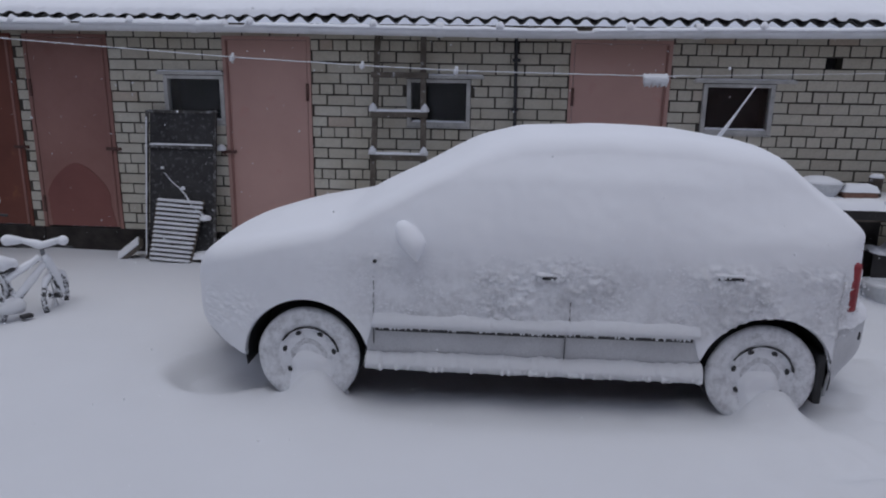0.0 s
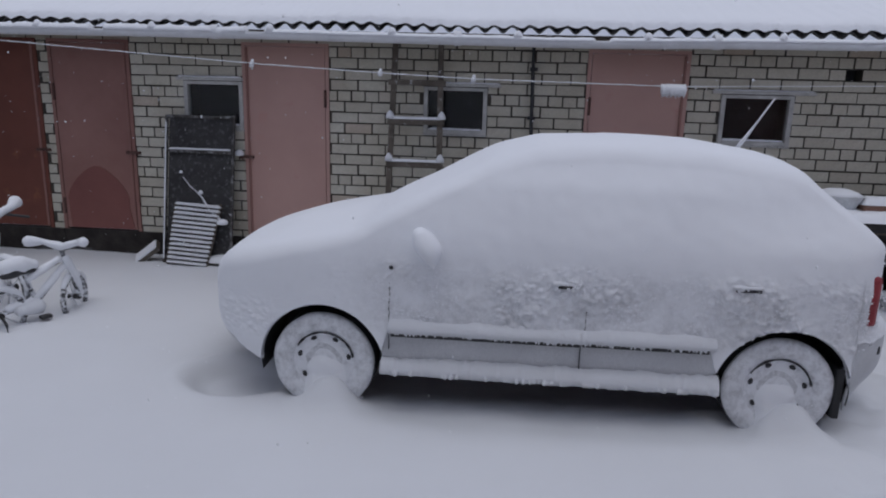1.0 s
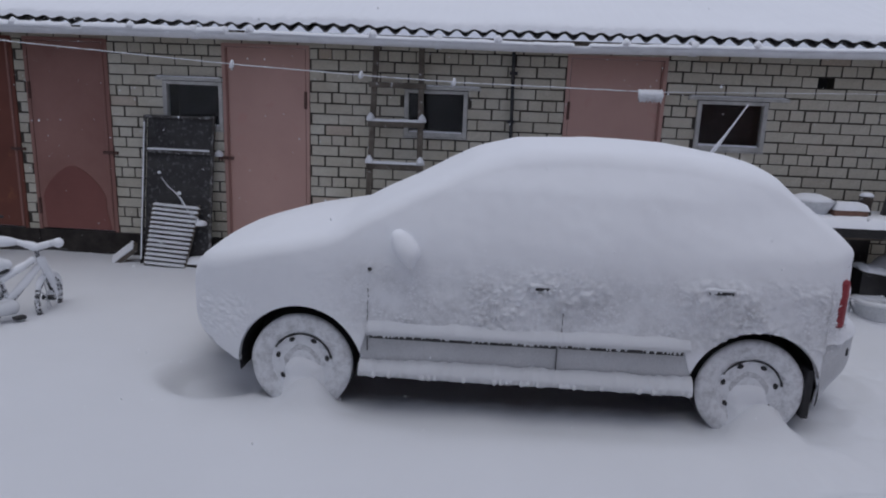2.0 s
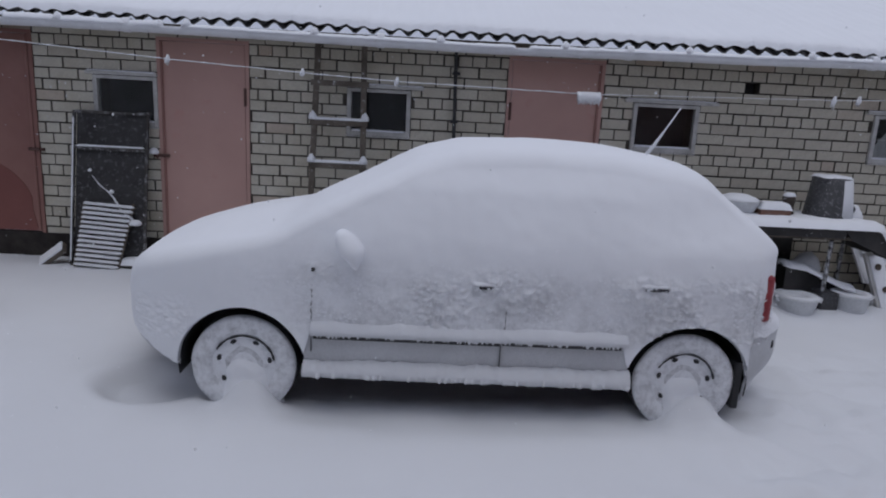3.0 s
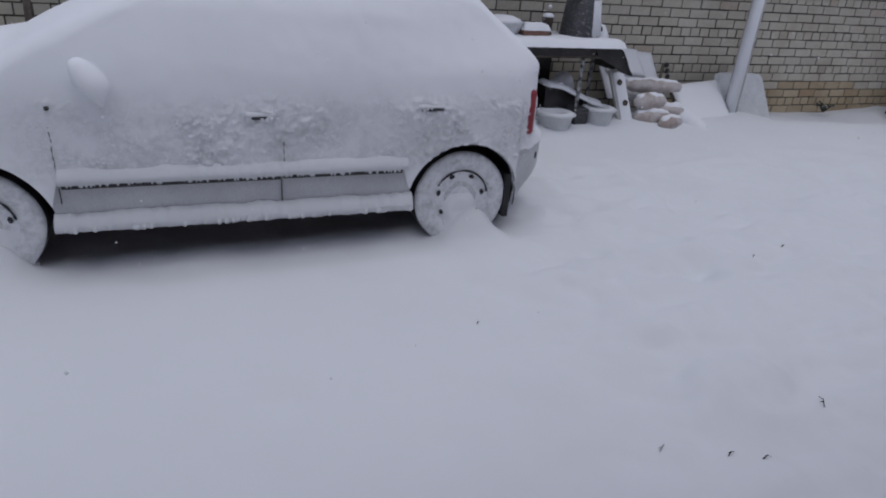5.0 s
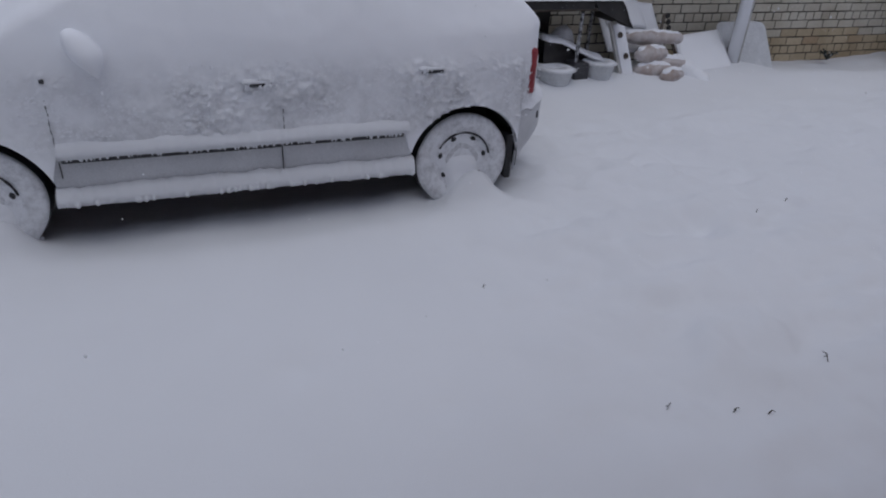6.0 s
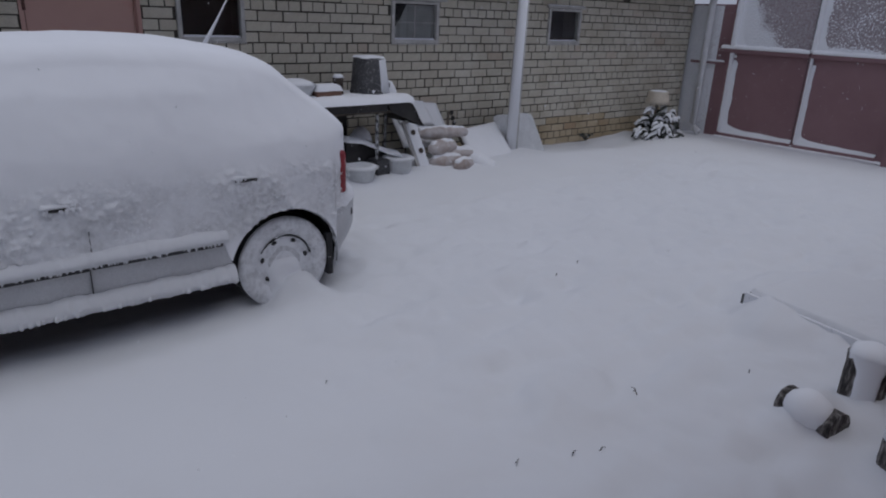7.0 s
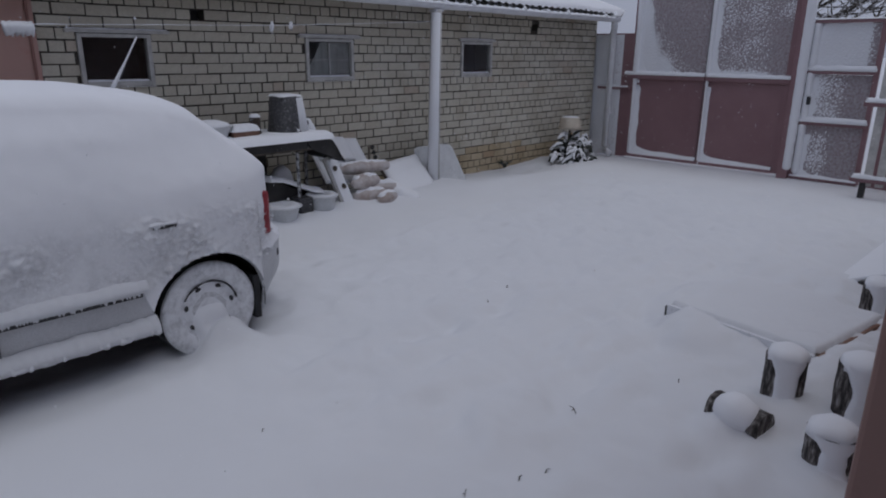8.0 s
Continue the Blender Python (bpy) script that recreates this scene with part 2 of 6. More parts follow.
def ridge(points, width, high, seed=0.0, step=0.02):
    """A ragged roll of snow along a line: lies on the points, rises by high."""
    pts = [Vector(p) for p in points]
    out = []
    for a, b in zip(pts, pts[1:]):
        n = max(1, round((b - a).length / step))
        out += [a.lerp(b, i / n) for i in range(n)]
    out.append(pts[-1])
    verts, faces, sides = [], [], 8
    for i, p in enumerate(out):
        d = (out[min(i + 1, len(out) - 1)] - out[max(i - 1, 0)]).normalized()
        a = Vector((-d.y, d.x, 0))
        a = a.normalized() if a.length > 0.05 else Vector((1, 0, 0))
        k = 1 + 0.20 * noise.noise((p.x * 7 + seed, p.y * 7, p.z * 7)) + 0.12 * noise.noise((p.x * 33, p.y * 33 + seed, p.z * 33))
        if i in (0, len(out) - 1):
            k *= 0.3
        for j in range(sides):
            t = math.pi * j / (sides - 1)
            verts.append(p + a * (math.cos(t) * width / 2 * k) + Vector((0, 0, math.sin(t) * high * k - 0.003)))
    for i in range(len(out) - 1):
        for j in range(sides - 1):
            q = i * sides + j
            faces.append((q, q + 1, q + sides + 1, q + sides))
        faces.append((i * sides, (i + 1) * sides, (i + 1) * sides + sides - 1, i * sides + sides - 1))
    return mesh_of("snow_roll", verts, faces, True)


def blob(points, radii, seed, bm=None, lump=0.22):
    """A lumpy roll of snow along points."""
    pts = [Vector(p) for p in points]
    fine, rad = [], []
    for i in range(len(pts) - 1):
        n = max(2, round((pts[i + 1] - pts[i]).length / 0.02))
        for k in range(n):
            t = k / n
            fine.append(pts[i].lerp(pts[i + 1], t))
            rad.append(radii[i] * (1 - t) + radii[i + 1] * t)
    fine.append(pts[-1])
    rad.append(radii[-1])
    rad = [r * (1 + lump * noise.noise((p.x * 14 + seed, p.y * 14, p.z * 14))) for r, p in zip(rad, fine)]
    d0, d1 = (fine[0] - fine[1]).normalized(), (fine[-1] - fine[-2]).normalized()
    fine = [fine[0] + d0 * rad[0] * 0.7, fine[0] + d0 * rad[0] * 0.4] + fine + [fine[-1] + d1 * rad[-1] * 0.4, fine[-1] + d1 * rad[-1] * 0.7]
    rad = [rad[0] * 0.25, rad[0] * 0.75] + rad + [rad[-1] * 0.75, rad[-1] * 0.25]
    return tube(fine, rad, 10, bm)


def blob_cap(x, y, z, w=0.045, h=0.055):
    """A small rounded heap of snow on a support at z."""
    return lathe([(w * 0.9, -0.004), (w, h * 0.25), (w * 0.75, h * 0.7), (w * 0.3, h * 0.97), (0.002, h)], (x, y, z), "z", 12, wobble=0.25)


# ---- ground ----
def snow_height(x, y):
    """Depth of the snow over the yard's hard ground, in metres."""
    h = 0.105 + 0.022 * noise.noise((x * 0.55, y * 0.55, 0.3)) + 0.008 * noise.noise((x * 1.7, y * 1.7, 4.0))
    trod = ramp01(-2.7, -1.0, x) * (1 - ramp01(4.5, 6.0, x)) * (1 - ramp01(-2.0, -1.2, y))
    h += trod * (0.062 * noise.noise((x * 2.1, y * 2.4, 9.0)) + 0.042 * noise.noise((x * 5, y * 5.5, 1.0)) + 0.020 * noise.noise((x * 11, y * 11, 3.0)) + 0.008 * noise.noise((x * 21, y * 21, 7.0)))
    h += (1 - trod) * 0.010 * noise.noise((x * 3.4, y * 3.4, 5.0))
    h += 0.11 * ramp01(-1.3, -0.62, y) * ramp01(-1.2, -0.2, x) * (1 - ramp01(2.9, 4.6, x)) * (1 - 0.5 * ramp01(-0.5, -0.1, y))
    h += 0.035 * ramp01(-2.2, -1.0, y) * ramp01(2.4, 3.4, x) * (1 - ramp01(5.6, 6.6, x)) * (1 - ramp01(-0.95, -0.62, y))
    h -= ramp01(2.6, 3.2, x) * ramp01(-1.0, -0.55, y) * (0.075 - 0.085 * ramp01(3.8, 5.6, x) + 0.02 * noise.noise((x * 3, y * 5, 6.0)))
    h -= 0.06 * ramp01(3.3, 4.2, x) * (1 - ramp01(4.8, 5.4, x)) * math.exp(-((y + 0.42) / 0.12) ** 2) * (0.7 + noise.noise((x * 5, y * 9, 2)))
    h -= 0.075 * ramp01(5.4, 6.9, x)
    h += 0.05 * ramp01(-1.2, -0.3, y) * (1 - ramp01(-5.6, -5.0, x))
    # bare ground under the car, banked up along its side
    inside = ramp01(-4.60, -4.25, x) * (1 - ramp01(-1.45, -1.2, x)) * ramp01(-2.84, -2.35, y) * (1 - ramp01(-1.35, -1.0, y))
    h -= 0.10 * inside
    h -= 0.05 * ramp01(-4.45, -4.1, x) * (1 - ramp01(-1.4, -1.1, x)) * math.exp(-((y + 2.86) / 0.20) ** 2) * (1 - inside)
    scoop = math.hypot((x + 4.70) / 0.34, (y + 2.60) / 0.30)
    h -= 0.085 * (1 - ramp01(0.55, 1.0, scoop)) * (1 - inside)
    h += 0.025 * math.exp(-((scoop - 1.12) / 0.16) ** 2) * (1 - ramp01(-4.9, -4.5, x))
    for wx in (-4.10, -1.63):
        h += 0.185 * math.exp(-abs((x - wx - 0.015) / (0.140 + 0.03 * noise.noise((x * 9, y * 9, 2)))) ** 2.5 - ((y + 2.825) / 0.085) ** 2)
        h += 0.035 * math.exp(-((x - wx - 0.12) / 0.36) ** 2 - ((y + 2.96) / 0.15) ** 2)
    # banked round the low platform and the logs
    qx, qy = (x - 0.92) * 0.985 - (y + 5.075) * 0.174, (x - 0.92) * 0.174 + (y + 5.075) * 0.985
    h += 0.078 * ramp01(-0.85, -0.46, qx) * (1 - ramp01(0.43, 0.62, qx)) * ramp01(-0.80, -0.50, qy) * (1 - ramp01(0.46, 0.80, qy)) * (1 - 0.7 * ramp01(0.30, 0.50, qy) * (1 - ramp01(-0.5, -0.2, qx)))
    h += 0.03 * ramp01(-0.8, -0.4, x) * (1 - ramp01(0.1, 0.3, x)) * ramp01(-6.1, -5.7, y) * (1 - ramp01(-5.1, -4.9, y))
    h += 0.10 * math.exp(-((x + 0.40) / 0.13) ** 2 - ((y + 5.36) / 0.10) ** 2)
    for dx, dy in DENTS:
        h -= 0.026 * math.exp(-((x - dx) / 0.09) ** 2 - ((y - dy) / 0.07) ** 2)
    if -2.0 < x < 2.8 and -5.0 < y < -2.2:
        for dx, dy, r, deep in TREADS:
            q = ((x - dx) / r) ** 2 + ((y - dy) / (r * 0.7)) ** 2
            if q < 7:
                h -= deep * math.exp(-q) - 0.25 * deep * math.exp(-(math.sqrt(q) - 1.6) ** 2 * 4)
    return max(h, 0.012 + 0.006 * noise.noise((x * 8, y * 8, 0)))


trodden = random.Random(77)
TREADS = [(trodden.uniform(-1.6, 2.4), trodden.uniform(-4.6, -2.6), trodden.uniform(0.04, 0.11), trodden.uniform(0.010, 0.032)) for _ in range(90)]
DENTS = ((-1.97, -3.81), (-2.394, -4.517), (-2.888, -4.157), (-0.44, -3.566), (-0.41, -3.50), (-0.9, -3.9), (-0.55, -3.62), (-0.2, -3.75), (0.15, -3.5), (0.5, -3.2), (-0.7, -4.2), (0.9, -3.35), (-1.2, -4.35))


def spread(lo, hi, step, far):
    fine = list(np.arange(lo, hi + step / 2, step))
    out, s = [], step
    v = hi
    while v < far:
        s *= 1.35
        v += s
        out.append(v)
    back, s, v = [], step, lo
    while v > -far:
        s *= 1.35
        v -= s
        back.append(v)
    return back[::-1] + fine + out


def ground():
    xs, ys = spread(-8.4, 7.4, 0.04, 400), spread(-6.6, 0.06, 0.04, 400)
    verts = [(x, y, snow_height(x, y)) for y in ys for x in xs]
    n = len(xs)
    faces = [(j * n + i, j * n + i + 1, (j + 1) * n + i + 1, (j + 1) * n + i) for j in range(len(ys) - 1) for i in range(n - 1)]
    alone("ground", mesh_of("ground", verts, faces, True), YARDSNOW, "yard covered with smooth fresh snow", kind="structure")
    alone("pavement", solid(-9, 8, -7.5, 0.02, -0.12, 0.0), ASPHALT, "dark bare hard ground under the car", kind="structure")


ground()

# ---- brick garage ----
K1, COURSE, BR = 1.72, 0.098, 0.26          # a bed joint's height, course and brick pitch
WALL_L, WALL_R, WALL_T = -9.6, 6.93, 2.30
DOORS = ((-9.2, -7.70), (-7.585, -6.765), (-5.655, -4.825), (-2.46, -1.57))
WINDOWS = ((-6.235, -5.655, 1.43, 1.875), (-3.93, -3.345, 1.45, 1.875), (-1.275, -0.655, 1.435, 1.875), (1.01, 1.665, 1.43, 1.875), (3.51, 4.155, 1.43, 1.878))
VENTS = ((-0.25, -0.115, 2.015, 2.112), (5.09, 5.235, 2.06, 2.158))
HOLES = [(a, b, -0.2, 2.235) for a, b in DOORS] + list(WINDOWS) + list(VENTS)


def wall():
    """The mortar body between the openings, with the brick faces set before it."""
    xs = sorted({WALL_L, WALL_R, *[h[0] for h in HOLES], *[h[1] for h in HOLES]})
    bm = bmesh.new()
    for a, b in zip(xs, xs[1:]):
        mid, z = (a + b) / 2, -0.2
        for h in sorted((h for h in HOLES if h[0] < mid < h[1]), key=lambda h: h[2]):
            if h[2] > z:
                box(bm, a, b, 0.0, 0.38, z, h[2])
            z = h[3]
        box(bm, a, b, 0.0, 0.38, z, WALL_T + 0.05)
    body = alone("wall_north", bm, MORTAR, "long garage wall of pale silicate brick with dark joints", kind="structure")
    return body


def brick_mesh(length, high):
    c, d = 0.002, 0.005
    v = [(0, 0, 0), (length, 0, 0), (length, 0, high), (0, 0, high)]
    v += [(x, -d + c, z) for x, _, z in v]
    v += [(c, -d, c), (length - c, -d, c), (length - c, -d, high - c), (c, -d, high - c)]
    f = [(4, 5, 9, 8), (5, 6, 10, 9), (6, 7, 11, 10), (7, 4, 8, 11), (8, 9, 10, 11), (0, 1, 5, 4), (1, 2, 6, 5), (2, 3, 7, 6), (3, 0, 4, 7)]
    return v, f


def bricks(parent):
    joint, high = 0.0138, COURSE - 0.0128
    rng = random.Random(4)
    singles, shared, heap = 0, {}, {0: ([], []), 1: ([], [])}
    k = -6
    while True:
        top = K1 - COURSE * (k - 1)
        z = top - COURSE
        if z < -0.05:
            break
        k += 1
        if top > WALL_T + 0.04:
            continue
        course = k - 1
        header = course % 4 == 0
        pitch = BR / 2 if header else BR
        off = {1: 0.0, 2: 0.5, 3: 0.0}.get(course % 4, 0.25) * BR + (0.5 * BR if (course // 4) % 2 else 0)
        n = math.floor((WALL_L - off) / pitch)
        while n * pitch + off < WALL_R:
            a, b = n * pitch + off + joint / 2, (n + 1) * pitch + off - joint / 2
            n += 1
            spans = [(max(a, WALL_L), min(b, WALL_R))]
            for h0, h1, z0, z1 in HOLES:
                if z0 - 0.02 < z + COURSE / 2 < z1 + 0.02:
                    spans = [s for p, q in spans for s in ((p, min(q, h0 - 0.004)), (max(p, h1 + 0.004), q)) if s[1] - s[0] > 0.03]
            for p, q in spans:
                jx, jz, jy = rng.uniform(-0.003, 0.003), rng.uniform(-0.003, 0.003), rng.uniform(-0.0015, 0.0015)
                length = round(q - p, 3)
                near = -0.66 < p < 1.9 and 0.3 < z < 2.2
                if near and singles < 300:
                    if length not in shared:
                        shared[length] = mesh_of("brick", *brick_mesh(length, high))
                        shared[length].materials.append(BRICK)
                    ob = new("brick", shared[length])
                    ob.parent, ob.location = parent, (p + jx, jy, z + 0.0075 + jz)
                    singles += 1
                else:
                    v, f = brick_mesh(q - p, high)
                    damp = p > 3.0 and z < 0.33 + 0.10 * noise.noise((p * 0.8, 0, 0)) + 28 * jz or p > 1.9 and z < 0.22 + 20 * jx
                    verts, faces = heap[int(damp)]
                    s = len(verts)
                    verts += [(x + p + jx, y + jy, w + z + 0.0075 + jz) for x, y, w in v]
                    faces += [tuple(i + s for i in t) for t in f]
    for i, mat in ((0, BRICK), (1, BRICK_DAMP)):
        tagged(part("brick_courses", mesh_of("brick_courses", *heap[i]), mat, parent, "yellowed damp brick courses" if i else ""), kind="stuff")


wall_body = wall()


DARKBASE = surface("dark_damp_concrete", (0.022, 0.018, 0.016), (0.05, 0.042, 0.037), 7.0, 60.0, 0.95)
for pa, pb in ((-7.70, -7.585), (-6.765, -5.655), (-4.825, -2.46)):
    alone("plinth", solid(pa + 0.001, pb - 0.001, -0.028, 0.0, -0.1, 0.384, 0.004), DARKBASE, "dark damp concrete plinth below the bricks", kind="structure")


def garage_door(n, x0, x1, mat, hinge_right, label):
    root = thing(f"door_{n}", ((x0 + x1) / 2, 0.03, 0.0), label, "door", kind="structure")
    part("door_frame", box(box(box(bmesh.new(), x0, x0 + 0.032, -0.016, 0.06, 0.385, 2.235), x1 - 0.032, x1, -0.016, 0.06, 0.385, 2.235),
                           x0 + 0.032, x1 - 0.032, -0.016, 0.06, 2.205, 2.235), mat, root)
    part("door_leaf", solid(x0 + 0.037, x1 - 0.037, -0.012, 0.028, 0.40, 2.20, 0.004), mat, root)
    part("threshold", solid(x0 + 0.003, x1 - 0.003, -0.018, 0.06, 0.0, 0.384), DARKBASE, root, "dark wooden threshold")
    hx = x1 - 0.034 if hinge_right else x0 + 0.034
    for z in (0.62, 1.74):
        part("hinge", tube([(hx, -0.024, z - 0.08), (hx, -0.024, z + 0.08)], 0.013), RUSTY, root, "rusty hinge")
    side = -1 if hinge_right else 1
    ex = x0 if hinge_right else x1
    part("edge_bar", tube([(ex - side * 0.045, -0.022, 0.41), (ex - side * 0.045, -0.022, 2.19)], 0.012, 8), DOOR_SHADED, root, "darker round bar down the leaf's edge")
    hasp = part("hasp", solid(min(ex - side * 0.09, ex + side * 0.055), max(ex - side * 0.09, ex + side * 0.055), -0.040, -0.012, 1.160, 1.188, 0.004), RUSTY, root, "rusty hasp")
    part("staple", tube([(ex + side * 0.02, -0.03, 1.20), (ex + side * 0.02, -0.055, 1.174), (ex + side * 0.02, -0.03, 1.148)], 0.008, 8), RUSTY, hasp)
    return root


RUSTY = surface("rusty_dark_iron", (0.10, 0.052, 0.045), (0.16, 0.085, 0.07), 14.0, 90.0, 0.85)
garage_door(1, -9.2, -7.70, DOOR_BROWN, False, "red-brown painted steel garage door")
red_door = garage_door(2, -7.585, -6.765, DOOR_SHADED, False, "faded red steel door toned for shade, with a darker patch")
patch = bmesh.new()
arch = [(-7.50, 0.402), (-6.83, 0.402), (-6.87, 0.62)] + [(-7.19 + 0.30 * math.cos(a) + 0.03 * math.cos(3 * a), 0.66 + 0.37 * math.sin(a)) for a in np.linspace(0.15, math.pi - 0.15, 16)]
near, far = ([patch.verts.new((x, y, z)) for x, z in arch] for y in (-0.0165, -0.0100))
patch.faces.new(near)
for i in range(len(arch)):
    patch.faces.new((near[i], far[i], far[(i + 1) % len(arch)], near[(i + 1) % len(arch)]))
bmesh.ops.recalc_face_normals(patch, faces=patch.faces)
part("paint_patch", patch, DOOR_PATCH, red_door, "arched patch of darker red paint")
bracket = garage_door(3, -5.655, -4.825, DOOR_RED, True, "faded pinkish-red steel shed door")
part("snow", blob_cap(-5.70, -0.05, 1.19), SNOW, bracket, "lump of snow on the hasp", True)
garage_door(4, -2.46, -1.57, DOOR_RED, False, "faded red steel door behind the snowy car")


def shed_window(n, x0, x1, z0, z1, reach, curtain=False):
    root = thing(f"window_{n}", ((x0 + x1) / 2, 0.0, z0), "small shed window with a worn white wooden frame", "window", kind="structure")
    w = 0.038
    bm = bmesh.new()
    for a in ((x0, x0 + w, z0, z1), (x1 - w, x1, z0, z1), (x0 + w, x1 - w, z0, z0 + w), (x0 + w, x1 - w, z1 - w * 0.8, z1)):
        box(bm, a[0], a[1], -0.028, 0.05, a[2], a[3], 0.004)
    part("window_frame", bm, WHITEWOOD, root)
    pane = part("pane", solid(x0 + w, x1 - w, 0.012, 0.018, z0 + w, z1 - w * 0.8), GLASS, root)
    pane.visible_shadow = False
    lint = part("lintel", solid(x0 - reach[0], x1 + reach[1], -0.045, 0.0, z1 + 0.006, z1 + 0.036, 0.004), WHITEWOOD, root)
    part("snow", ridge([(x0 - reach[0] + 0.005, -0.024, z1 + 0.036), (x1 + reach[1] - 0.005, -0.024, z1 + 0.036)], 0.038, 0.014, n), SNOW, lint)
    part("sill", solid(x0 - 0.005, x1 + 0.005, -0.032, 0.0, z0 - 0.014, z0 - 0.002, 0.003), WHITEWOOD, root)
    # Back panel painted dark in place of the unlit room.
    part("back", solid(x0, x1, 0.30, 0.34, z0, z1), ROOM_SHADE, root, "dark panel standing for the unlit shed inside")
    part("rime", ridge([(x0 + w, 0.004, z0 + w), (x0 + w + (x1 - x0 - 2 * w) * 0.55, 0.004, z0 + w), (x1 - w, 0.004, z0 + w)], 0.02, 0.022, 4.0 * n), SNOW, root, "rime along the foot of the pane")
    if curtain:
        cloth = bmesh.new()
        n0, lo, hi = 24, [], []
        for k in range(n0 + 1):
            u = k / n0
            fold = 0.028 + 0.006 * math.sin(u * 26.0) + 0.003 * math.sin(u * 61.0)
            x = x0 + w + u * (x1 - x0 - 2 * w)
            top = z1 - w if u > 0.33 else z1 - w - 0.30 * (1 - u / 0.33)
            lo.append(cloth.verts.new((x, fold, z0 + w)))
            hi.append(cloth.verts.new((x, fold, top)))
        for k in range(n0):
            cloth.faces.new((lo[k], lo[k + 1], hi[k + 1], hi[k]))
        part("curtain", cloth, CURTAIN, root, "pale drawn curtain behind the glass")
        part("glazing_bar", box(solid((x0 + x1) / 2 - 0.003, (x0 + x1) / 2 + 0.003, -0.004, 0.011, z0 + w, z1 - w), x0 + w, x1 - w, -0.002, 0.010, 1.648, 1.654), CURTAIN, root)


# Near-black tone carries the shade of the rooms behind the panes.
ROOM_SHADE = surface("painted_room_shade", (0.05, 0.05, 0.052), (0.11, 0.11, 0.115), 3.0, 40.0, 0.95)
CURTAIN = surface("pale_curtain", (0.62, 0.61, 0.60), (0.78, 0.77, 0.76), 8.0, 60.0, 0.95)
for i, w in enumerate(WINDOWS):
    shed_window(i + 1, *w, ((0.06, 0.004), (0.03, 0.12), (0.09, 0.17), (0.09, 0.10), (0.05, 0.05))[i], curtain=i == 3)
for v in VENTS:
    alone("vent", solid(v[0], v[1], 0.12, 0.14, v[2], v[3]), GAP_SHADE, "dark-painted back for the shade in a square vent hole", "vent", "structure")

# eaves, gutter and snowy roof
EAVE_Y, GUT_Z = -0.46, 2.285


def roof():
    root = thing("roof", (0, 0, 2.3), "low garage roof of corrugated slate under deep snow", "roof", kind="structure")
    x0, x1, slope = -11.0, 7.05, math.tan(radians(19))
    n = round((x1 - x0) / 0.0125)
    verts, faces = [], []
    for s, (y, dz) in enumerate(((EAVE_Y + 0.05, 0), (6.7, 0), (6.7, -0.012), (EAVE_Y + 0.05, -0.012))):
        for i in range(n + 1):
            x = x0 + (x1 - x0) * i / n
            verts.append((x, y, 2.352 + (y - EAVE_Y - 0.05) * slope + 0.024 * math.cos(2 * math.pi * x / 0.15) + dz))
    for i in range(n):
        for s in range(4):
            a, b = s * (n + 1) + i, ((s + 1) % 4) * (n + 1) + i
            faces.append((a, a + 1, b + 1, b))
    part("slate_sheet", mesh_of("slate", verts, faces, True), SLATE, root)
    # the snow blanket follows the waves at its lip
    m, cols = round((x1 - x0) / 0.03), (0.0, 0.012, 0.03, 0.06, 0.12, 0.25, 0.5, 1.0, 2.0, 4.0, 7.0)
    verts, faces = [], []
    for j, d in enumerate(cols):
        for i in range(m + 1):
            x = x0 + (x1 - x0) * i / m
            lift = 0.085 * math.sqrt(max(0, 1 - (1 - min(1, d / 0.09)) ** 2)) * (1 + 0.25 * noise.noise((x * 2.2, 1, d)))
            lip = 0.03 * noise.noise((x * 5.0, 3, 0)) + 0.022 * noise.noise((x * 16, 7, 0)) + 0.012 * noise.noise((x * 41, 7, 0)) - 0.03 if d < 0.05 else 0
            y = EAVE_Y + 0.035 + d + lip * 0.7
            base = 2.364 + max(0, d - 0.02) * slope + 0.022 * (math.cos(2 * math.pi * x / 0.15) * (0.55 if d < 0.03 else 0.2) + (0.30 if d < 0.03 else 0.1))
            verts.append((x, y, base + lift + 0.02 * noise.noise((x, d, 2)) + (0.010 * noise.noise((x * 23, d * 40, 5)) if d < 0.13 else 0)))
    for j in range(len(cols) - 1):
        for i in range(m):
            a = j * (m + 1) + i
            faces.append((a, a + 1, a + m + 2, a + m + 1))
    part("snow_cover", mesh_of("roof_snow", verts, faces, True), SNOW, root)
    part("soffit", solid(x0, x1, EAVE_Y + 0.09, 0.38, 2.295, 2.312), OLDWOOD, root)
    return root


roof()


def gutter_sag(x):
    return -0.022 * math.exp(-((x + 2.9) / 1.6) ** 2) + 0.018 * math.exp(-((x - 1.2) / 1.6) ** 2) + 0.006 * noise.noise((x, 0, 0))


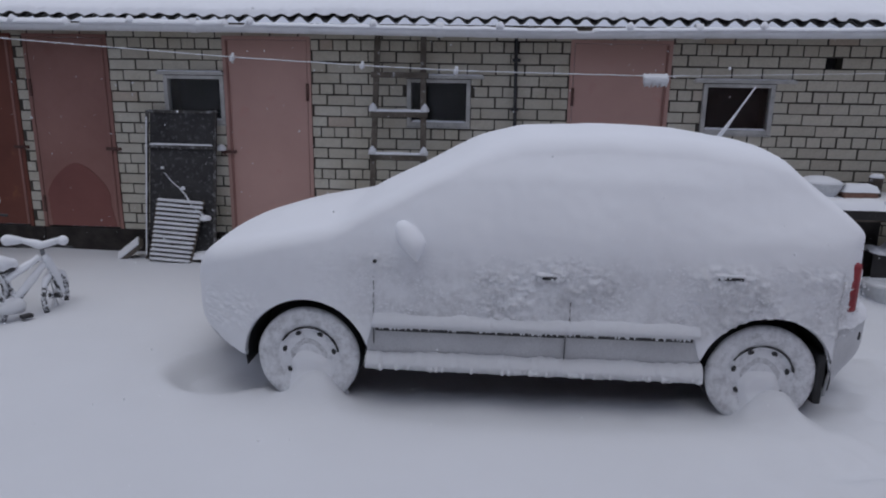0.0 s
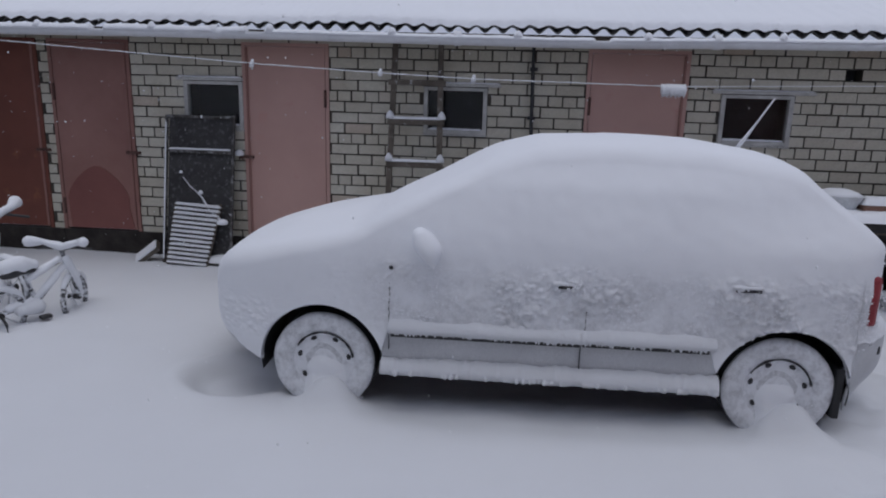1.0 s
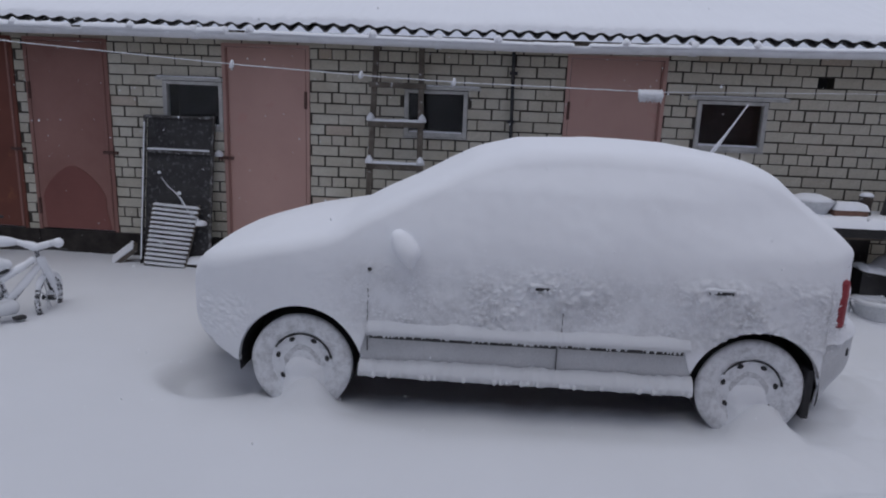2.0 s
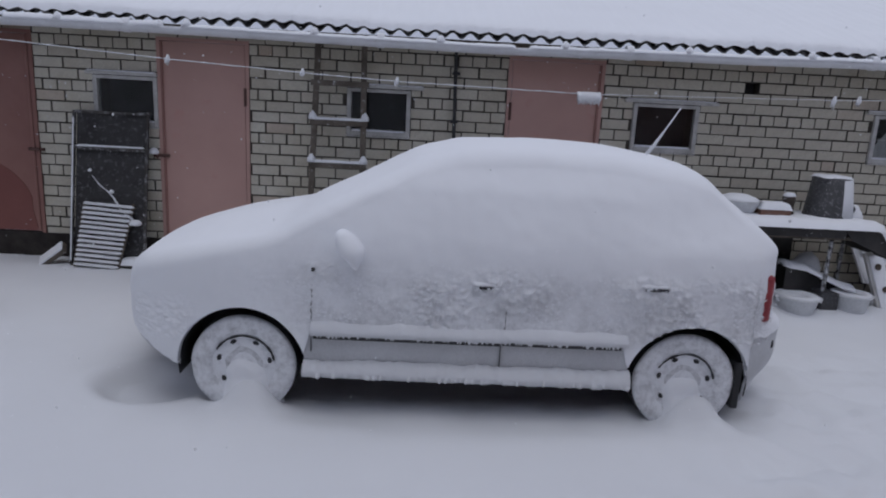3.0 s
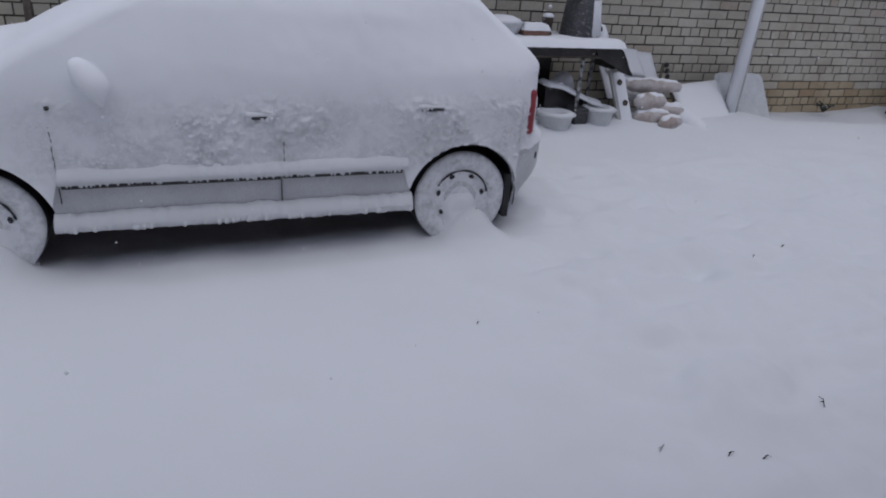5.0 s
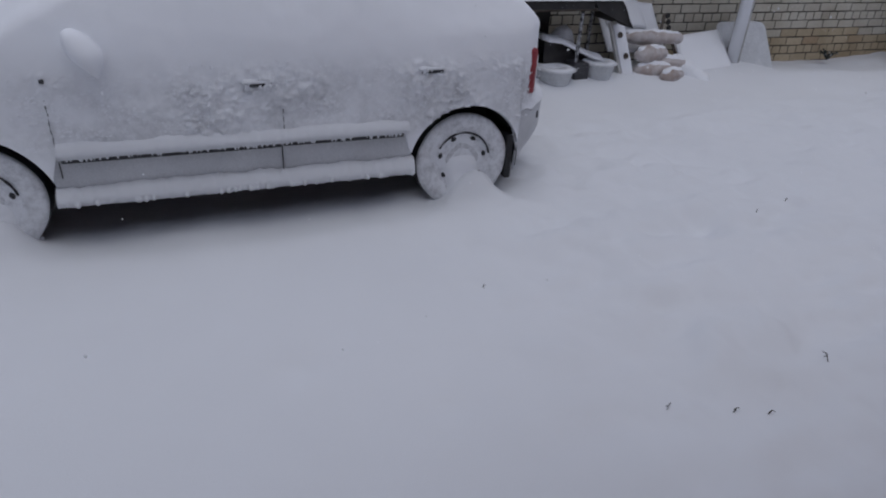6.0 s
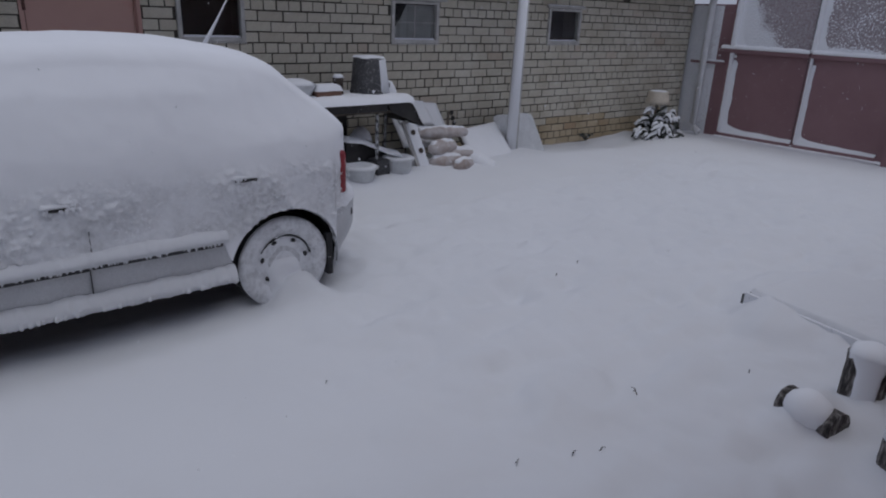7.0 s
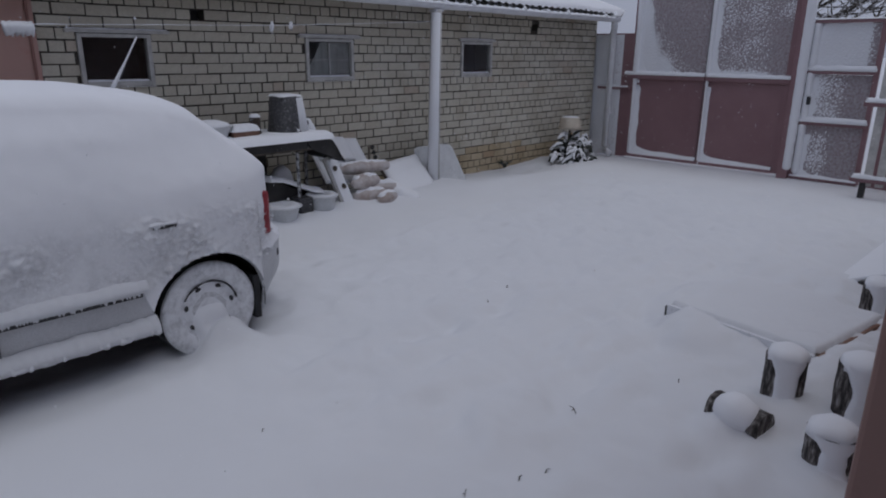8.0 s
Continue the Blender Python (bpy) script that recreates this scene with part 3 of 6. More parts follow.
def gutter():
    root = thing("gutter", (0, EAVE_Y, GUT_Z), "pale galvanised rain gutter carrying a line of snow", "gutter", kind="structure")
    r, verts, faces, k = 0.058, [], [], 9
    xs = np.arange(-11.0, 6.81, 0.1)
    for x in xs:
        sag = gutter_sag(x)
        for q in (r, r - 0.004):
            for j in range(k):
                a = math.pi + math.pi * j / (k - 1)
                verts.append((x, EAVE_Y + q * math.cos(a), GUT_Z + sag + q * math.sin(a)))
    for i in range(len(xs) - 1):
        a, b = i * 2 * k, (i + 1) * 2 * k
        for j in range(k - 1):
            faces += [(a + j, a + j + 1, b + j + 1, b + j), (a + k + j, b + k + j, b + k + j + 1, a + k + j + 1)]
        faces += [(a, b, b + k, a + k), (a + k - 1, a + 2 * k - 1, b + 2 * k - 1, b + k - 1)]
    part("trough", mesh_of("trough", verts, faces, True), ZINC, root)
    for x in np.arange(-10.45, 6.8, 1.05):
        z = GUT_Z + gutter_sag(x)
        part("bracket", solid(x - 0.012, x + 0.012, EAVE_Y - r - 0.004, EAVE_Y + r, z + 0.006, z + 0.012), ZINC, root)
        part("snow_cap", lathe([(0.04, -0.01), (0.034, 0.018), (0.018, 0.042), (0.003, 0.052)], (x, EAVE_Y - 0.035, z + 0.018), "z", 10, wobble=0.4), SNOW, root, "", True)
    for x in np.arange(-9.9, 6.8, 2.1):
        z = GUT_Z + gutter_sag(x)
        part("joint_collar", tube([(x - 0.03, EAVE_Y, z - 0.004), (x + 0.03, EAVE_Y, z - 0.004)], 0.0605, 16), ZINC, root)
    for i, (a, b) in enumerate(((-11, -6.75), (-6.70, -5.32), (-5.26, -2.4), (-2.36, 0.9), (0.96, 6.75))):
        pts = [(x, EAVE_Y - 0.012, GUT_Z + gutter_sag(x) - 0.004) for x in np.arange(a, b, 0.1)]
        part("snow", ridge(pts, 0.108, 0.052 if i < 2 else 0.034, i * 3.1), SNOW, root)


gutter()

# ---- the parked car ----
CAR_Y, WHEELS, HUB_Z, TYRE_R = -2.0, (-4.125, -1.663), 0.305, 0.292
TOP = ((-4.95, 0.52), (-4.93, 0.64), (-4.86, 0.81), (-4.72, 0.925), (-4.42, 1.018), (-3.95, 1.112), (-3.78, 1.215), (-3.52, 1.345), (-3.21, 1.505), (-2.96, 1.572), (-2.55, 1.592),
       (-2.07, 1.572), (-1.72, 1.524), (-1.555, 1.482), (-1.52, 1.43), (-1.40, 1.325), (-1.24, 1.195), (-1.13, 1.105), (-1.06, 1.03), (-1.02, 0.90), (-1.0, 0.70))
SIDE = ((0.15, 0.76), (0.30, 0.805), (0.50, 0.825), (0.80, 0.825), (0.95, 0.80), (1.10, 0.745), (1.30, 0.655), (1.45, 0.575), (1.6, 0.50))
TOP_X, TOP_Z = zip(*TOP)
SIDE_Z, SIDE_W = zip(*SIDE)


def side_width(z):
    """Half the car's width at a height, the corners of the profile eased."""
    return sum(float(np.interp(z + d, SIDE_Z, SIDE_W)) for d in (-0.09, -0.06, -0.03, 0.0, 0.03, 0.06, 0.09)) / 7


def smooth_interp(x, xs, zs):
    w = 0.05
    return sum(np.interp(x + d * w, xs, zs) * k for d, k in ((-1, 1), (-0.5, 2), (0, 3), (0.5, 2), (1, 1))) / 9


def taper(x):
    f = 1 - min(1.0, max(0.012, (x + 4.95) / 0.62))
    r = 1 - min(1.0, max(0.012, (-1.0 - x) / 0.45))
    return math.sqrt((1 - f ** 2.4) * (1 - r ** 2.5))


def section(x, low, grow, drop, rows=30, curl=0.0):
    """Half a cross-section of the car at x, from its lower edge up to the middle of the top: (half width, height)."""
    top = float(smooth_interp(x, TOP_X, TOP_Z)) - drop
    s = taper(x)
    low = min(low, top - 0.08)
    r = min(0.135, (top - low) * 0.6)
    pts = []
    if curl:
        pts.append((side_width(low) * s - 0.03, low + 0.004))
    for i in range(rows):
        z = low + (top - r - low) * i / (rows - 1)
        pts.append((side_width(z) * s + grow, z))
    w0 = pts[-1][0]
    lean = (side_width(top - r) - side_width(top - r + 0.05)) / 0.05
    reach = r * (0.85 + lean)
    for i in range(1, 10):
        a = math.pi / 2 * i / 9
        pts.append((w0 - reach * (1 - math.cos(a)) - lean * 0.15 * r * math.sin(2 * a), top - r + (r - 0.035) * math.sin(a)))
    w1 = pts[-1][0]
    for i in range(1, 9):
        u = i / 8
        pts.append((w1 * (1 - u), top - 0.035 * (1 - u) ** 2))
    return pts


def tail(x, y, z):
    """Draws the upper tail in, sets the bumper out and the lamps in."""
    back = ramp01(-1.40, -1.08, x)
    x += back * (0.050 * ramp01(0.30, 0.46, z) * (1 - ramp01(0.60, 0.70, z)) - 0.024 * ramp01(0.64, 0.72, z) * (1 - ramp01(1.03, 1.09, z)) - 0.016 * ramp01(0.84, 0.92, z) * (1 - ramp01(1.0, 1.06, z)))
    x -= 0.06 * back * (1 - ramp01(0.24, 0.40, z))
    y = CAR_Y + (y - CAR_Y) * (1 - 0.13 * ramp01(-2.3, -1.45, x) * ramp01(1.02, 1.35, z))
    return x, y, z


def shell(stations, low_of, grow, drop, rough=None, curl=0.0, rows=30):
    """Lofts the sections into a shell, opens the wheel arches and draws their edges onto circles."""
    verts, n = [], 0
    for x in stations:
        half = section(x, low_of(x), grow, drop, rows, curl)
        ring = [(x, CAR_Y - w, z) for w, z in half] + [(x, CAR_Y + w, z) for w, z in half[-2::-1]]
        n = len(ring)
        verts += ring
    verts = np.array([tail(*v) for v in verts])
    if rough:
        for i, (x, y, z) in enumerate(verts):
            verts[i] = rough(x, y, z)
    R = 0.346 + grow * 0.3
    inside = np.zeros(len(verts), bool)
    for wx in WHEELS:
        d = np.hypot(verts[:, 0] - wx, verts[:, 2] - HUB_Z)
        side = np.abs(verts[:, 1] - CAR_Y) > 0.45
        hit = (d < R) & side
        near = hit & (d > R - 0.035)
        for i in np.where(near)[0]:
            k = R / d[i]
            verts[i, 0] = wx + (verts[i, 0] - wx) * k
            verts[i, 2] = HUB_Z + (verts[i, 2] - HUB_Z) * k
        inside |= hit & ~near
    faces = []
    for a in range(len(stations) - 1):
        for j in range(n - 1):
            q = (a * n + j, (a + 1) * n + j, (a + 1) * n + j + 1, a * n + j + 1)
            if not inside[list(q)].any():
                faces.append(q)
    faces.append(tuple(range(n)))
    faces.append(tuple(range((len(stations) - 1) * n, len(stations) * n))[::-1])
    return verts, faces


def stations(step):
    core = list(np.arange(-4.85, -1.10, step))
    return [-4.95, -4.947, -4.942, -4.935, -4.92, -4.90, -4.875] + core + [-1.09, -1.075, -1.06, -1.045, -1.03, -1.018, -1.01, -1.005, -1.0]


def snow_low(x):
    """The height down to which snow sticks to the car's flank."""
    n = 0.02 * noise.noise((x * 7, 3, 1)) + 0.012 * noise.noise((x * 25, 1, 1))
    if x < -4.40:
        return 0.50 + n - 0.20 * ramp01(-4.95, -4.38, x)
    if x < -1.33:
        mid = ramp01(-3.80, -3.74, x) * (1 - ramp01(-2.06, -2.0, x))
        return 0.40 + 0.150 * mid + n * 0.2 * mid
    return 0.60 + n + 0.05 * ramp01(-1.3, -1.0, x)


def snow_relief(x, y, z):
    side = 1 if y > CAR_Y else -1
    flank = ramp01(0.50, 0.60, z) * (1 - ramp01(0.80, 0.98, z)) * ramp01(-4.15, -3.70, x)
    warp = 0.02 * noise.noise((x * 9, z * 9, side))
    big = 1 - min(1.0, 1.15 * noise.voronoi((x * 13 + warp * 13, z * 15, side * 5))[0][0])
    mid = 1 - min(1.0, 1.15 * noise.voronoi((x * 29 + 3, z * 31 + warp * 30, side))[0][0])
    tiny = 1 - min(1.0, 1.15 * noise.voronoi((x * 60, z * 60, side + 2))[0][0])
    patch = noise.noise((x * 2.6, z * 4.0, 8.0 * side))
    where = noise.noise((x * 3.1 + 5, z * 3.2, side)) + 0.35 * math.exp(-((x + 1.75) / 0.45) ** 2) + 0.25 * math.exp(-((x + 2.85) / 0.22) ** 2) + 0.2 * math.exp(-((x + 3.7) / 0.2) ** 2)
    crisp = 0.20 + 0.80 * ramp01(0.0, 0.42, where)
    out = flank * (crisp * (0.020 * big * big + 0.021 * mid * mid + 0.014 * tiny * tiny) + 0.012 * patch - 0.009)
    rough = ramp01(0.40, 0.5, z) * (1 - ramp01(0.62, 0.75, z)) * (1 - ramp01(-4.5, -4.3, x))
    out += rough * (0.012 * mid * mid + 0.006 * tiny - 0.006)
    fill = 0.045 * ramp01(0.66, 1.16, z) * (1 - ramp01(1.30, 1.5, z))        # deep on the slanting glass
    soft = 0.012 * noise.noise((x * 2.3, y * 2.3, z * 2.3)) + 0.003 * noise.noise((x * 12, y * 12, z * 12))
    if z > 1.0 and abs(y - CAR_Y) < 0.45:
        return x, y, z + soft
    return x, y + side * (out + fill + soft), z + 0.3 * soft


TYRESNOW = dusted("snow_caked_tyre", (0.16, 0.16, 0.165), (0.26, 0.26, 0.265), 0.86, 20.0, 0.9, soft=0.26, relief=0.8)
HUBSTEEL = dusted("snow_dusted_steel", (0.20, 0.20, 0.21), (0.30, 0.30, 0.31), 0.62, 40.0, 0.8, soft=0.25)
RIMSNOW = dusted("snow_caked_rim", (0.25, 0.25, 0.27), (0.33, 0.33, 0.35), 0.86, 18.0, 0.7, 0.1, soft=0.2)


def wheel(x, side):
    """Steel wheel caked with snow; side -1 faces the yard."""
    y = CAR_Y + side * 0.69
    f = side
    root = part("wheel", lathe([(0.172, -0.045), (0.19, -0.088), (0.262, -0.092), (0.284, -0.075), (TYRE_R, -0.045), (TYRE_R, 0.045), (0.284, 0.075), (0.262, 0.092), (0.19, 0.088), (0.172, 0.045)],
                               (x, y, HUB_Z), "y", 48), RUBBER, car, "black tyre on a steel wheel caked with snow", True)
    tilt = 1.0 if side < 0 else -1.0
    face = y + f * 0.088
    crust = [(0.287, f * -0.012), (0.288, f * 0.000), (0.280, f * 0.010), (0.262, f * 0.017), (0.225, f * 0.018), (0.205, f * 0.013), (0.188, f * 0.006), (0.178, f * 0.000), (0.174, f * -0.004)]
    part("snow_crust", lathe(crust, (x, face, HUB_Z), "y", 72, wobble=0.03, caps=False), TYRESNOW, root, "snow crust over the sidewall", True)
    part("rim", lathe([(0.176, f * -0.004), (0.168, f * -0.003), (0.160, f * -0.009), (0.135, f * -0.011), (0.105, f * -0.006), (0.08, f * -0.006), (0.03, f * 0.004)],
                      (x, face, HUB_Z), "y", 48, caps=False), RIMSNOW, root, "pale snowy steel rim", True)
    arc = np.linspace(0.20, 2.62, 40)
    # Dark bar draws the shade below the rim's upper edge.
    part("rim_edge_shade", tube([(x + 0.170 * math.cos(a), face + f * 0.004, HUB_Z + 0.170 * math.sin(a)) for a in arc], [max(0.0015, 0.0055 + 0.004 * noise.noise((a * 4, x, 0))) for a in arc], 6), GAP_SHADE, root, "dark bar painted for the shade under the rim's edge")
    for k in range(7):
        a = 2 * math.pi * k / 7 + 0.20
        bm = lathe([(0.014, -0.005), (0.0155, 0.005)], (0, 0, 0), "y", 14, wobble=0.25)
        for v in bm.verts:
            v.co.x *= 1.2
            v.co.z *= 0.85
        hole = part("rim_hole", bm, GAP_SHADE, root)
        hole.matrix_basis = Matrix.Translation((x + 0.143 * math.cos(a), face - f * 0.010, HUB_Z + 0.143 * math.sin(a))) @ pose(0, 0, 0, 0, -math.degrees(a) + 90, 0)
    part("rim_grime", lathe([(0.104, 0.0), (0.098, f * 0.002), (0.076, f * 0.002), (0.068, 0.0)], (x, face - f * 0.006, HUB_Z), "y", 32, wobble=0.2, caps=False), HUBSTEEL, root, "bare grey ring round the hub", True)
    part("wheel_snow", wheel_heap(x, face, f), SNOW, root, "snow heaped against the wheel up to its hub", True)


def wheel_heap(x, face, f):
    """Snow driven against the lower half of a wheel: a smooth sheet that swells towards the ground."""
    verts, faces, n, m = [], [], 40, 36
    for j in range(m + 1):
        for i in range(n + 1):
            u, w = -0.27 + 0.54 * i / n, 0.085 - 0.385 * j / m
            cap = 1 - math.hypot(u / 0.118, (w + 0.055) / 0.120)
            wide = 0.135 + 0.055 * ramp01(-0.14, -0.29, w) + 0.02 * noise.noise((w * 9, x, f))
            column = (1 - abs(u - 0.012) / wide) * ramp01(-0.03, -0.09, w)
            d = max(cap, column) + 0.16 * noise.noise((u * 12, w * 12, x))
            out = -0.035 + 0.058 * ramp01(-0.25, 0.55, d) + 0.085 * ramp01(0.0, 0.8, d) * ramp01(-0.06, -0.24, w)
            verts.append((x + u, face + f * out, HUB_Z + w))
    for j in range(m):
        for i in range(n):
            a = j * (n + 1) + i
            quad = (a, a + 1, a + n + 2, a + n + 1)
            if max(f * (verts[k][1] - face) for k in quad) > -0.03:
                faces.append(quad)
    return mesh_of("wheel_heap", verts, faces, True)


def arch_liner(x, side):
    bm = bmesh.new()
    r, y0, y1, k = 0.357, CAR_Y + side * 0.40, CAR_Y + side * 0.79, 25
    rows = [[bm.verts.new((x + r * math.cos(a), y, HUB_Z + r * math.sin(a))) for a in np.linspace(-0.18, math.pi + 0.18, k)] for y in (y0, y1)]
    for i in range(k - 1):
        bm.faces.new((rows[0][i], rows[0][i + 1], rows[1][i + 1], rows[1][i]))
    bm.faces.new(rows[0])
    part("arch_liner", bm, PLASTIC, car, "black wheel-arch liner")


car = thing("car", (-2.95, CAR_Y, 0.0), "silver hatchback car buried under a thick smooth blanket of snow", "car")
part("body", mesh_of("body", *shell(stations(0.025), lambda x: 0.29 + 0.165 * (1 - ramp01(-4.95, -4.38, x)) if x < -1.3 else 0.24, -0.004, 0.09), True), PAINT, car, "silver-grey painted body")
blanket = part("snow_blanket", mesh_of("snow_blanket", *shell(stations(0.008), snow_low, 0.018, 0.0, snow_relief, 0.03, 130), True), BLANKET, car, "thick wind-smoothed snow over roof, glass and bonnet")
# the thin crust over the doors lets the silver paint through
crust_weight = blanket.data.attributes.new("thin", "FLOAT", "POINT")
weights = []
for v in blanket.data.vertices:
    x, y, z = v.co
    n = noise.noise((x * 4, z * 6, y)) + 0.5 * noise.noise((x * 13, z * 15, y))
    on = ramp01(0.48, 0.56, z) * (1 - ramp01(0.72, 1.02, z)) * ramp01(-4.1, -3.6, x) * (1 - ramp01(-1.35, -1.10, x))
    weights.append(max(0.0, min(1.0, on * (0.75 + 0.9 * n))) if abs(y - CAR_Y) > 0.5 else 0.0)
crust_weight.data.foreach_set("value", weights)
# crumbs of snow frozen onto the doors
crumbs = random.Random(23)
cv, cf = [], []
for k in range(4200):
    x, z = crumbs.uniform(-3.9, -1.15), crumbs.triangular(0.53, 0.95, 0.70)
    if noise.noise((x * 5, z * 6, 3.0)) + crumbs.uniform(-0.25, 0.25) < 0.10 or math.hypot(x - WHEELS[1], z - HUB_Z) < 0.37 or math.hypot(x - WHEELS[0], z - HUB_Z) < 0.37:
        continue
    w = side_width(z) * taper(x) + 0.018
    px, py, pz = snow_relief(x, CAR_Y - w, z)
    q = crumbs.choice((0.003, 0.004, 0.004, 0.006, 0.008))
    s = len(cv)
    cv += [(px + dx * q * crumbs.uniform(0.8, 1.6), py + dy * q * 0.8, pz + dz * q * crumbs.uniform(0.7, 1.3)) for dx, dy, dz in ((1, 0, 0), (0.2, 0.2, 1), (-1, 0, 0.2), (-0.1, 0, -1), (0, -1, 0.2))]
    cf += [(s + 4, s, s + 1), (s + 4, s + 1, s + 2), (s + 4, s + 2, s + 3), (s + 4, s + 3, s)]
tagged(part("door_frost", mesh_of("door_frost", cv, cf), SNOW, car, "crumbs of snow frozen onto the doors", True), kind="stuff")
part("underbody", solid(-4.45, -1.4, CAR_Y - 0.62, CAR_Y + 0.62, 0.26, 0.30), PLASTIC, car)
for wx in WHEELS:
    for s in (-1, 1):
        wheel(wx, s)
        arch_liner(wx, s)
FLANK = CAR_Y - 0.822
for i, (a, b) in enumerate(((-3.735, -2.722), (-2.708, -2.055))):
    strip = part("side_moulding", solid(a, b, FLANK - 0.030, FLANK + 0.02, 0.500 + 0.004 * i, 0.532 + 0.004 * i, 0.005), PLASTIC, car, "black side moulding under a roll of snow")
    part("moulding_snow", ridge([(a - 0.02, FLANK - 0.008, 0.530 + 0.004 * i), (b + 0.04, FLANK - 0.008, 0.530 + 0.004 * i)], 0.085, 0.068, 5 + i, 0.010), CLUMP, strip, "", True)
fringe = bmesh.new()
frng = random.Random(11)
for k in range(150):
    fx = frng.uniform(-3.78, -2.0)
    size = frng.uniform(0.006, 0.016)
    lathe([(size * 0.2, -size * 1.3), (size * 0.9, -size * 0.6), (size, 0.0), (size * 0.5, size)], (fx, FLANK - 0.030 - frng.uniform(0, 0.012), 0.296), "z", 6, fringe, 0.4)
for k in range(110):
    fx = frng.uniform(-3.73, -2.07)
    size = frng.uniform(0.004, 0.010)
    lathe([(size * 0.2, -size * 2.2), (size * 0.8, -size * 0.9), (size, 0.0), (size * 0.5, size)], (fx, FLANK - 0.034 - frng.uniform(0, 0.006), 0.531), "z", 6, fringe, 0.4)
tagged(part("snow_fringe", fringe, CLUMP, car, "crumbs of snow hanging over the moulding"), kind="stuff")
part("sill", solid(-3.79, -1.995, FLANK + 0.012, FLANK + 0.06, 0.296, 0.36, 0.012), PAINT, car)
part("sill_snow", ridge([(-3.80, FLANK + 0.008, 0.290), (-2.9, FLANK + 0.008, 0.292), (-1.98, FLANK + 0.008, 0.292)], 0.112, 0.084, 2.0, 0.010), CLUMP, car, "snow lying along the sill", True)
part("door_gap", solid(-2.717, -2.713, FLANK - 0.004, FLANK + 0.01, 0.34, 0.50), PLASTIC, car)
for gx, gz0, gz1, gy in ((-2.70, 0.57, 0.86, 0.840), (-3.745, 0.55, 0.80, 0.838)):
    gap = [(gx + 0.004 * noise.noise((z * 40, gx, 0)), CAR_Y - gy - 0.008 * noise.noise((z * 30, gx, 5)), z) for z in np.linspace(gz0, gz1, 60)]
    part("door_gap", tube(gap, [0.0018 + 0.001 * math.sin(37.0 * i) for i in range(60)], 6), SLATE, car, "fine broken door gap in the snow")
part("front_door_gap", solid(-3.750, -3.747, FLANK - 0.005, FLANK + 0.01, 0.42, 0.50), PLASTIC, car)
for hx, hz in ((-2.80, 0.832), (-1.90, 0.862)):
    handle = part("door_handle", solid(hx - 0.065, hx + 0.06, CAR_Y - 0.862, CAR_Y - 0.80, hz - 0.013, hz + 0.010, 0.006), PLASTIC, car, "black door handle half buried in snow")
    part("handle_snow", ridge([(hx - 0.09, CAR_Y - 0.842, hz + 0.010), (hx + 0.07, CAR_Y - 0.842, hz + 0.010)], 0.05, 0.018, hx * 3, 0.008), CLUMP, handle)
    for k in range(8 if hx > -2.5 else 15):
        size = frng.uniform(0.3, 0.8)
        part("snow_lump", lathe([(0.003, -0.020 * size), (0.015 * size, -0.010 * size), (0.013 * size, 0.004), (0.003, 0.016 * size)], (hx + frng.uniform(-0.085, 0.075), CAR_Y - 0.860, hz + frng.uniform(-0.020, 0.016)), "z", 8, wobble=0.5), CLUMP, handle)
part("indicator", solid(-3.745, -3.725, CAR_Y - 0.86, CAR_Y - 0.82, 0.878, 0.898, 0.006), PLASTIC, car)


def mirror():
    verts, faces, n, m = [], [], 20, 14
    for j in range(m + 1):
        t = math.pi * j / m
        for i in range(n):
            a = 2 * math.pi * i / n
            p = Vector((math.sin(t) * math.cos(a) * 0.072, math.sin(t) * math.sin(a) * 0.095, math.cos(t) * 0.104))
            k = 1 + 0.10 * noise.noise(p * 9) + 0.03 * noise.noise(p * 30)
            p.x *= 1 - 0.55 * ramp01(0.0, 0.104, -p.z)
            p *= k
            verts.append((-3.540 + p.x - 0.36 * p.z, CAR_Y - 0.885 + p.y, 1.012 + p.z))
    for j in range(m):
        for i in range(n):
            a, b = j * n + i, j * n + (i + 1) % n
            faces.append((a, b, b + n, a + n))
    return mesh_of("mirror", verts, faces, True)


part("mirror", mirror(), SNOW, car, "door mirror wrapped in snow")
part("mirror_snow", blob([(-3.61, CAR_Y - 0.74, 1.03), (-3.57, CAR_Y - 0.82, 1.01)], [0.06, 0.05], 2), SNOW, car, "snow banked against the mirror", True)
part("tail_lamp", solid(-1.30, -1.235, CAR_Y - 0.80, CAR_Y - 0.66, 0.685, 0.95, 0.02), LAMP_RED, car, "red tail lamp streaked with snow")
flap = part("mud_flap", solid(-1.385, -1.345, CAR_Y - 0.805, CAR_Y - 0.60, 0.17, 0.45, 0.008), RUBBER, car, "black mud flap")
part("flap_snow", ridge([(-1.335, CAR_Y - 0.80, 0.22), (-1.325, CAR_Y - 0.80, 0.36), (-1.37, CAR_Y - 0.80, 0.52)], 0.03, 0.012, 4.0), CLUMP, flap)
part("bumper_insert", solid(-1.215, -1.140, CAR_Y - 0.712, CAR_Y - 0.60, 0.505, 0.555, 0.012), PLASTIC, car, "black bumper strip")
aerial = part("aerial", tube([(-1.73, -1.9, 1.515), (-1.69, -1.9, 1.575), (-1.62, -1.9, 1.69), (-1.54, -1.9, 1.825)], [0.015, 0.012, 0.006, 0.005], 8), CLUMP, car, "roof aerial thick with snow", True)

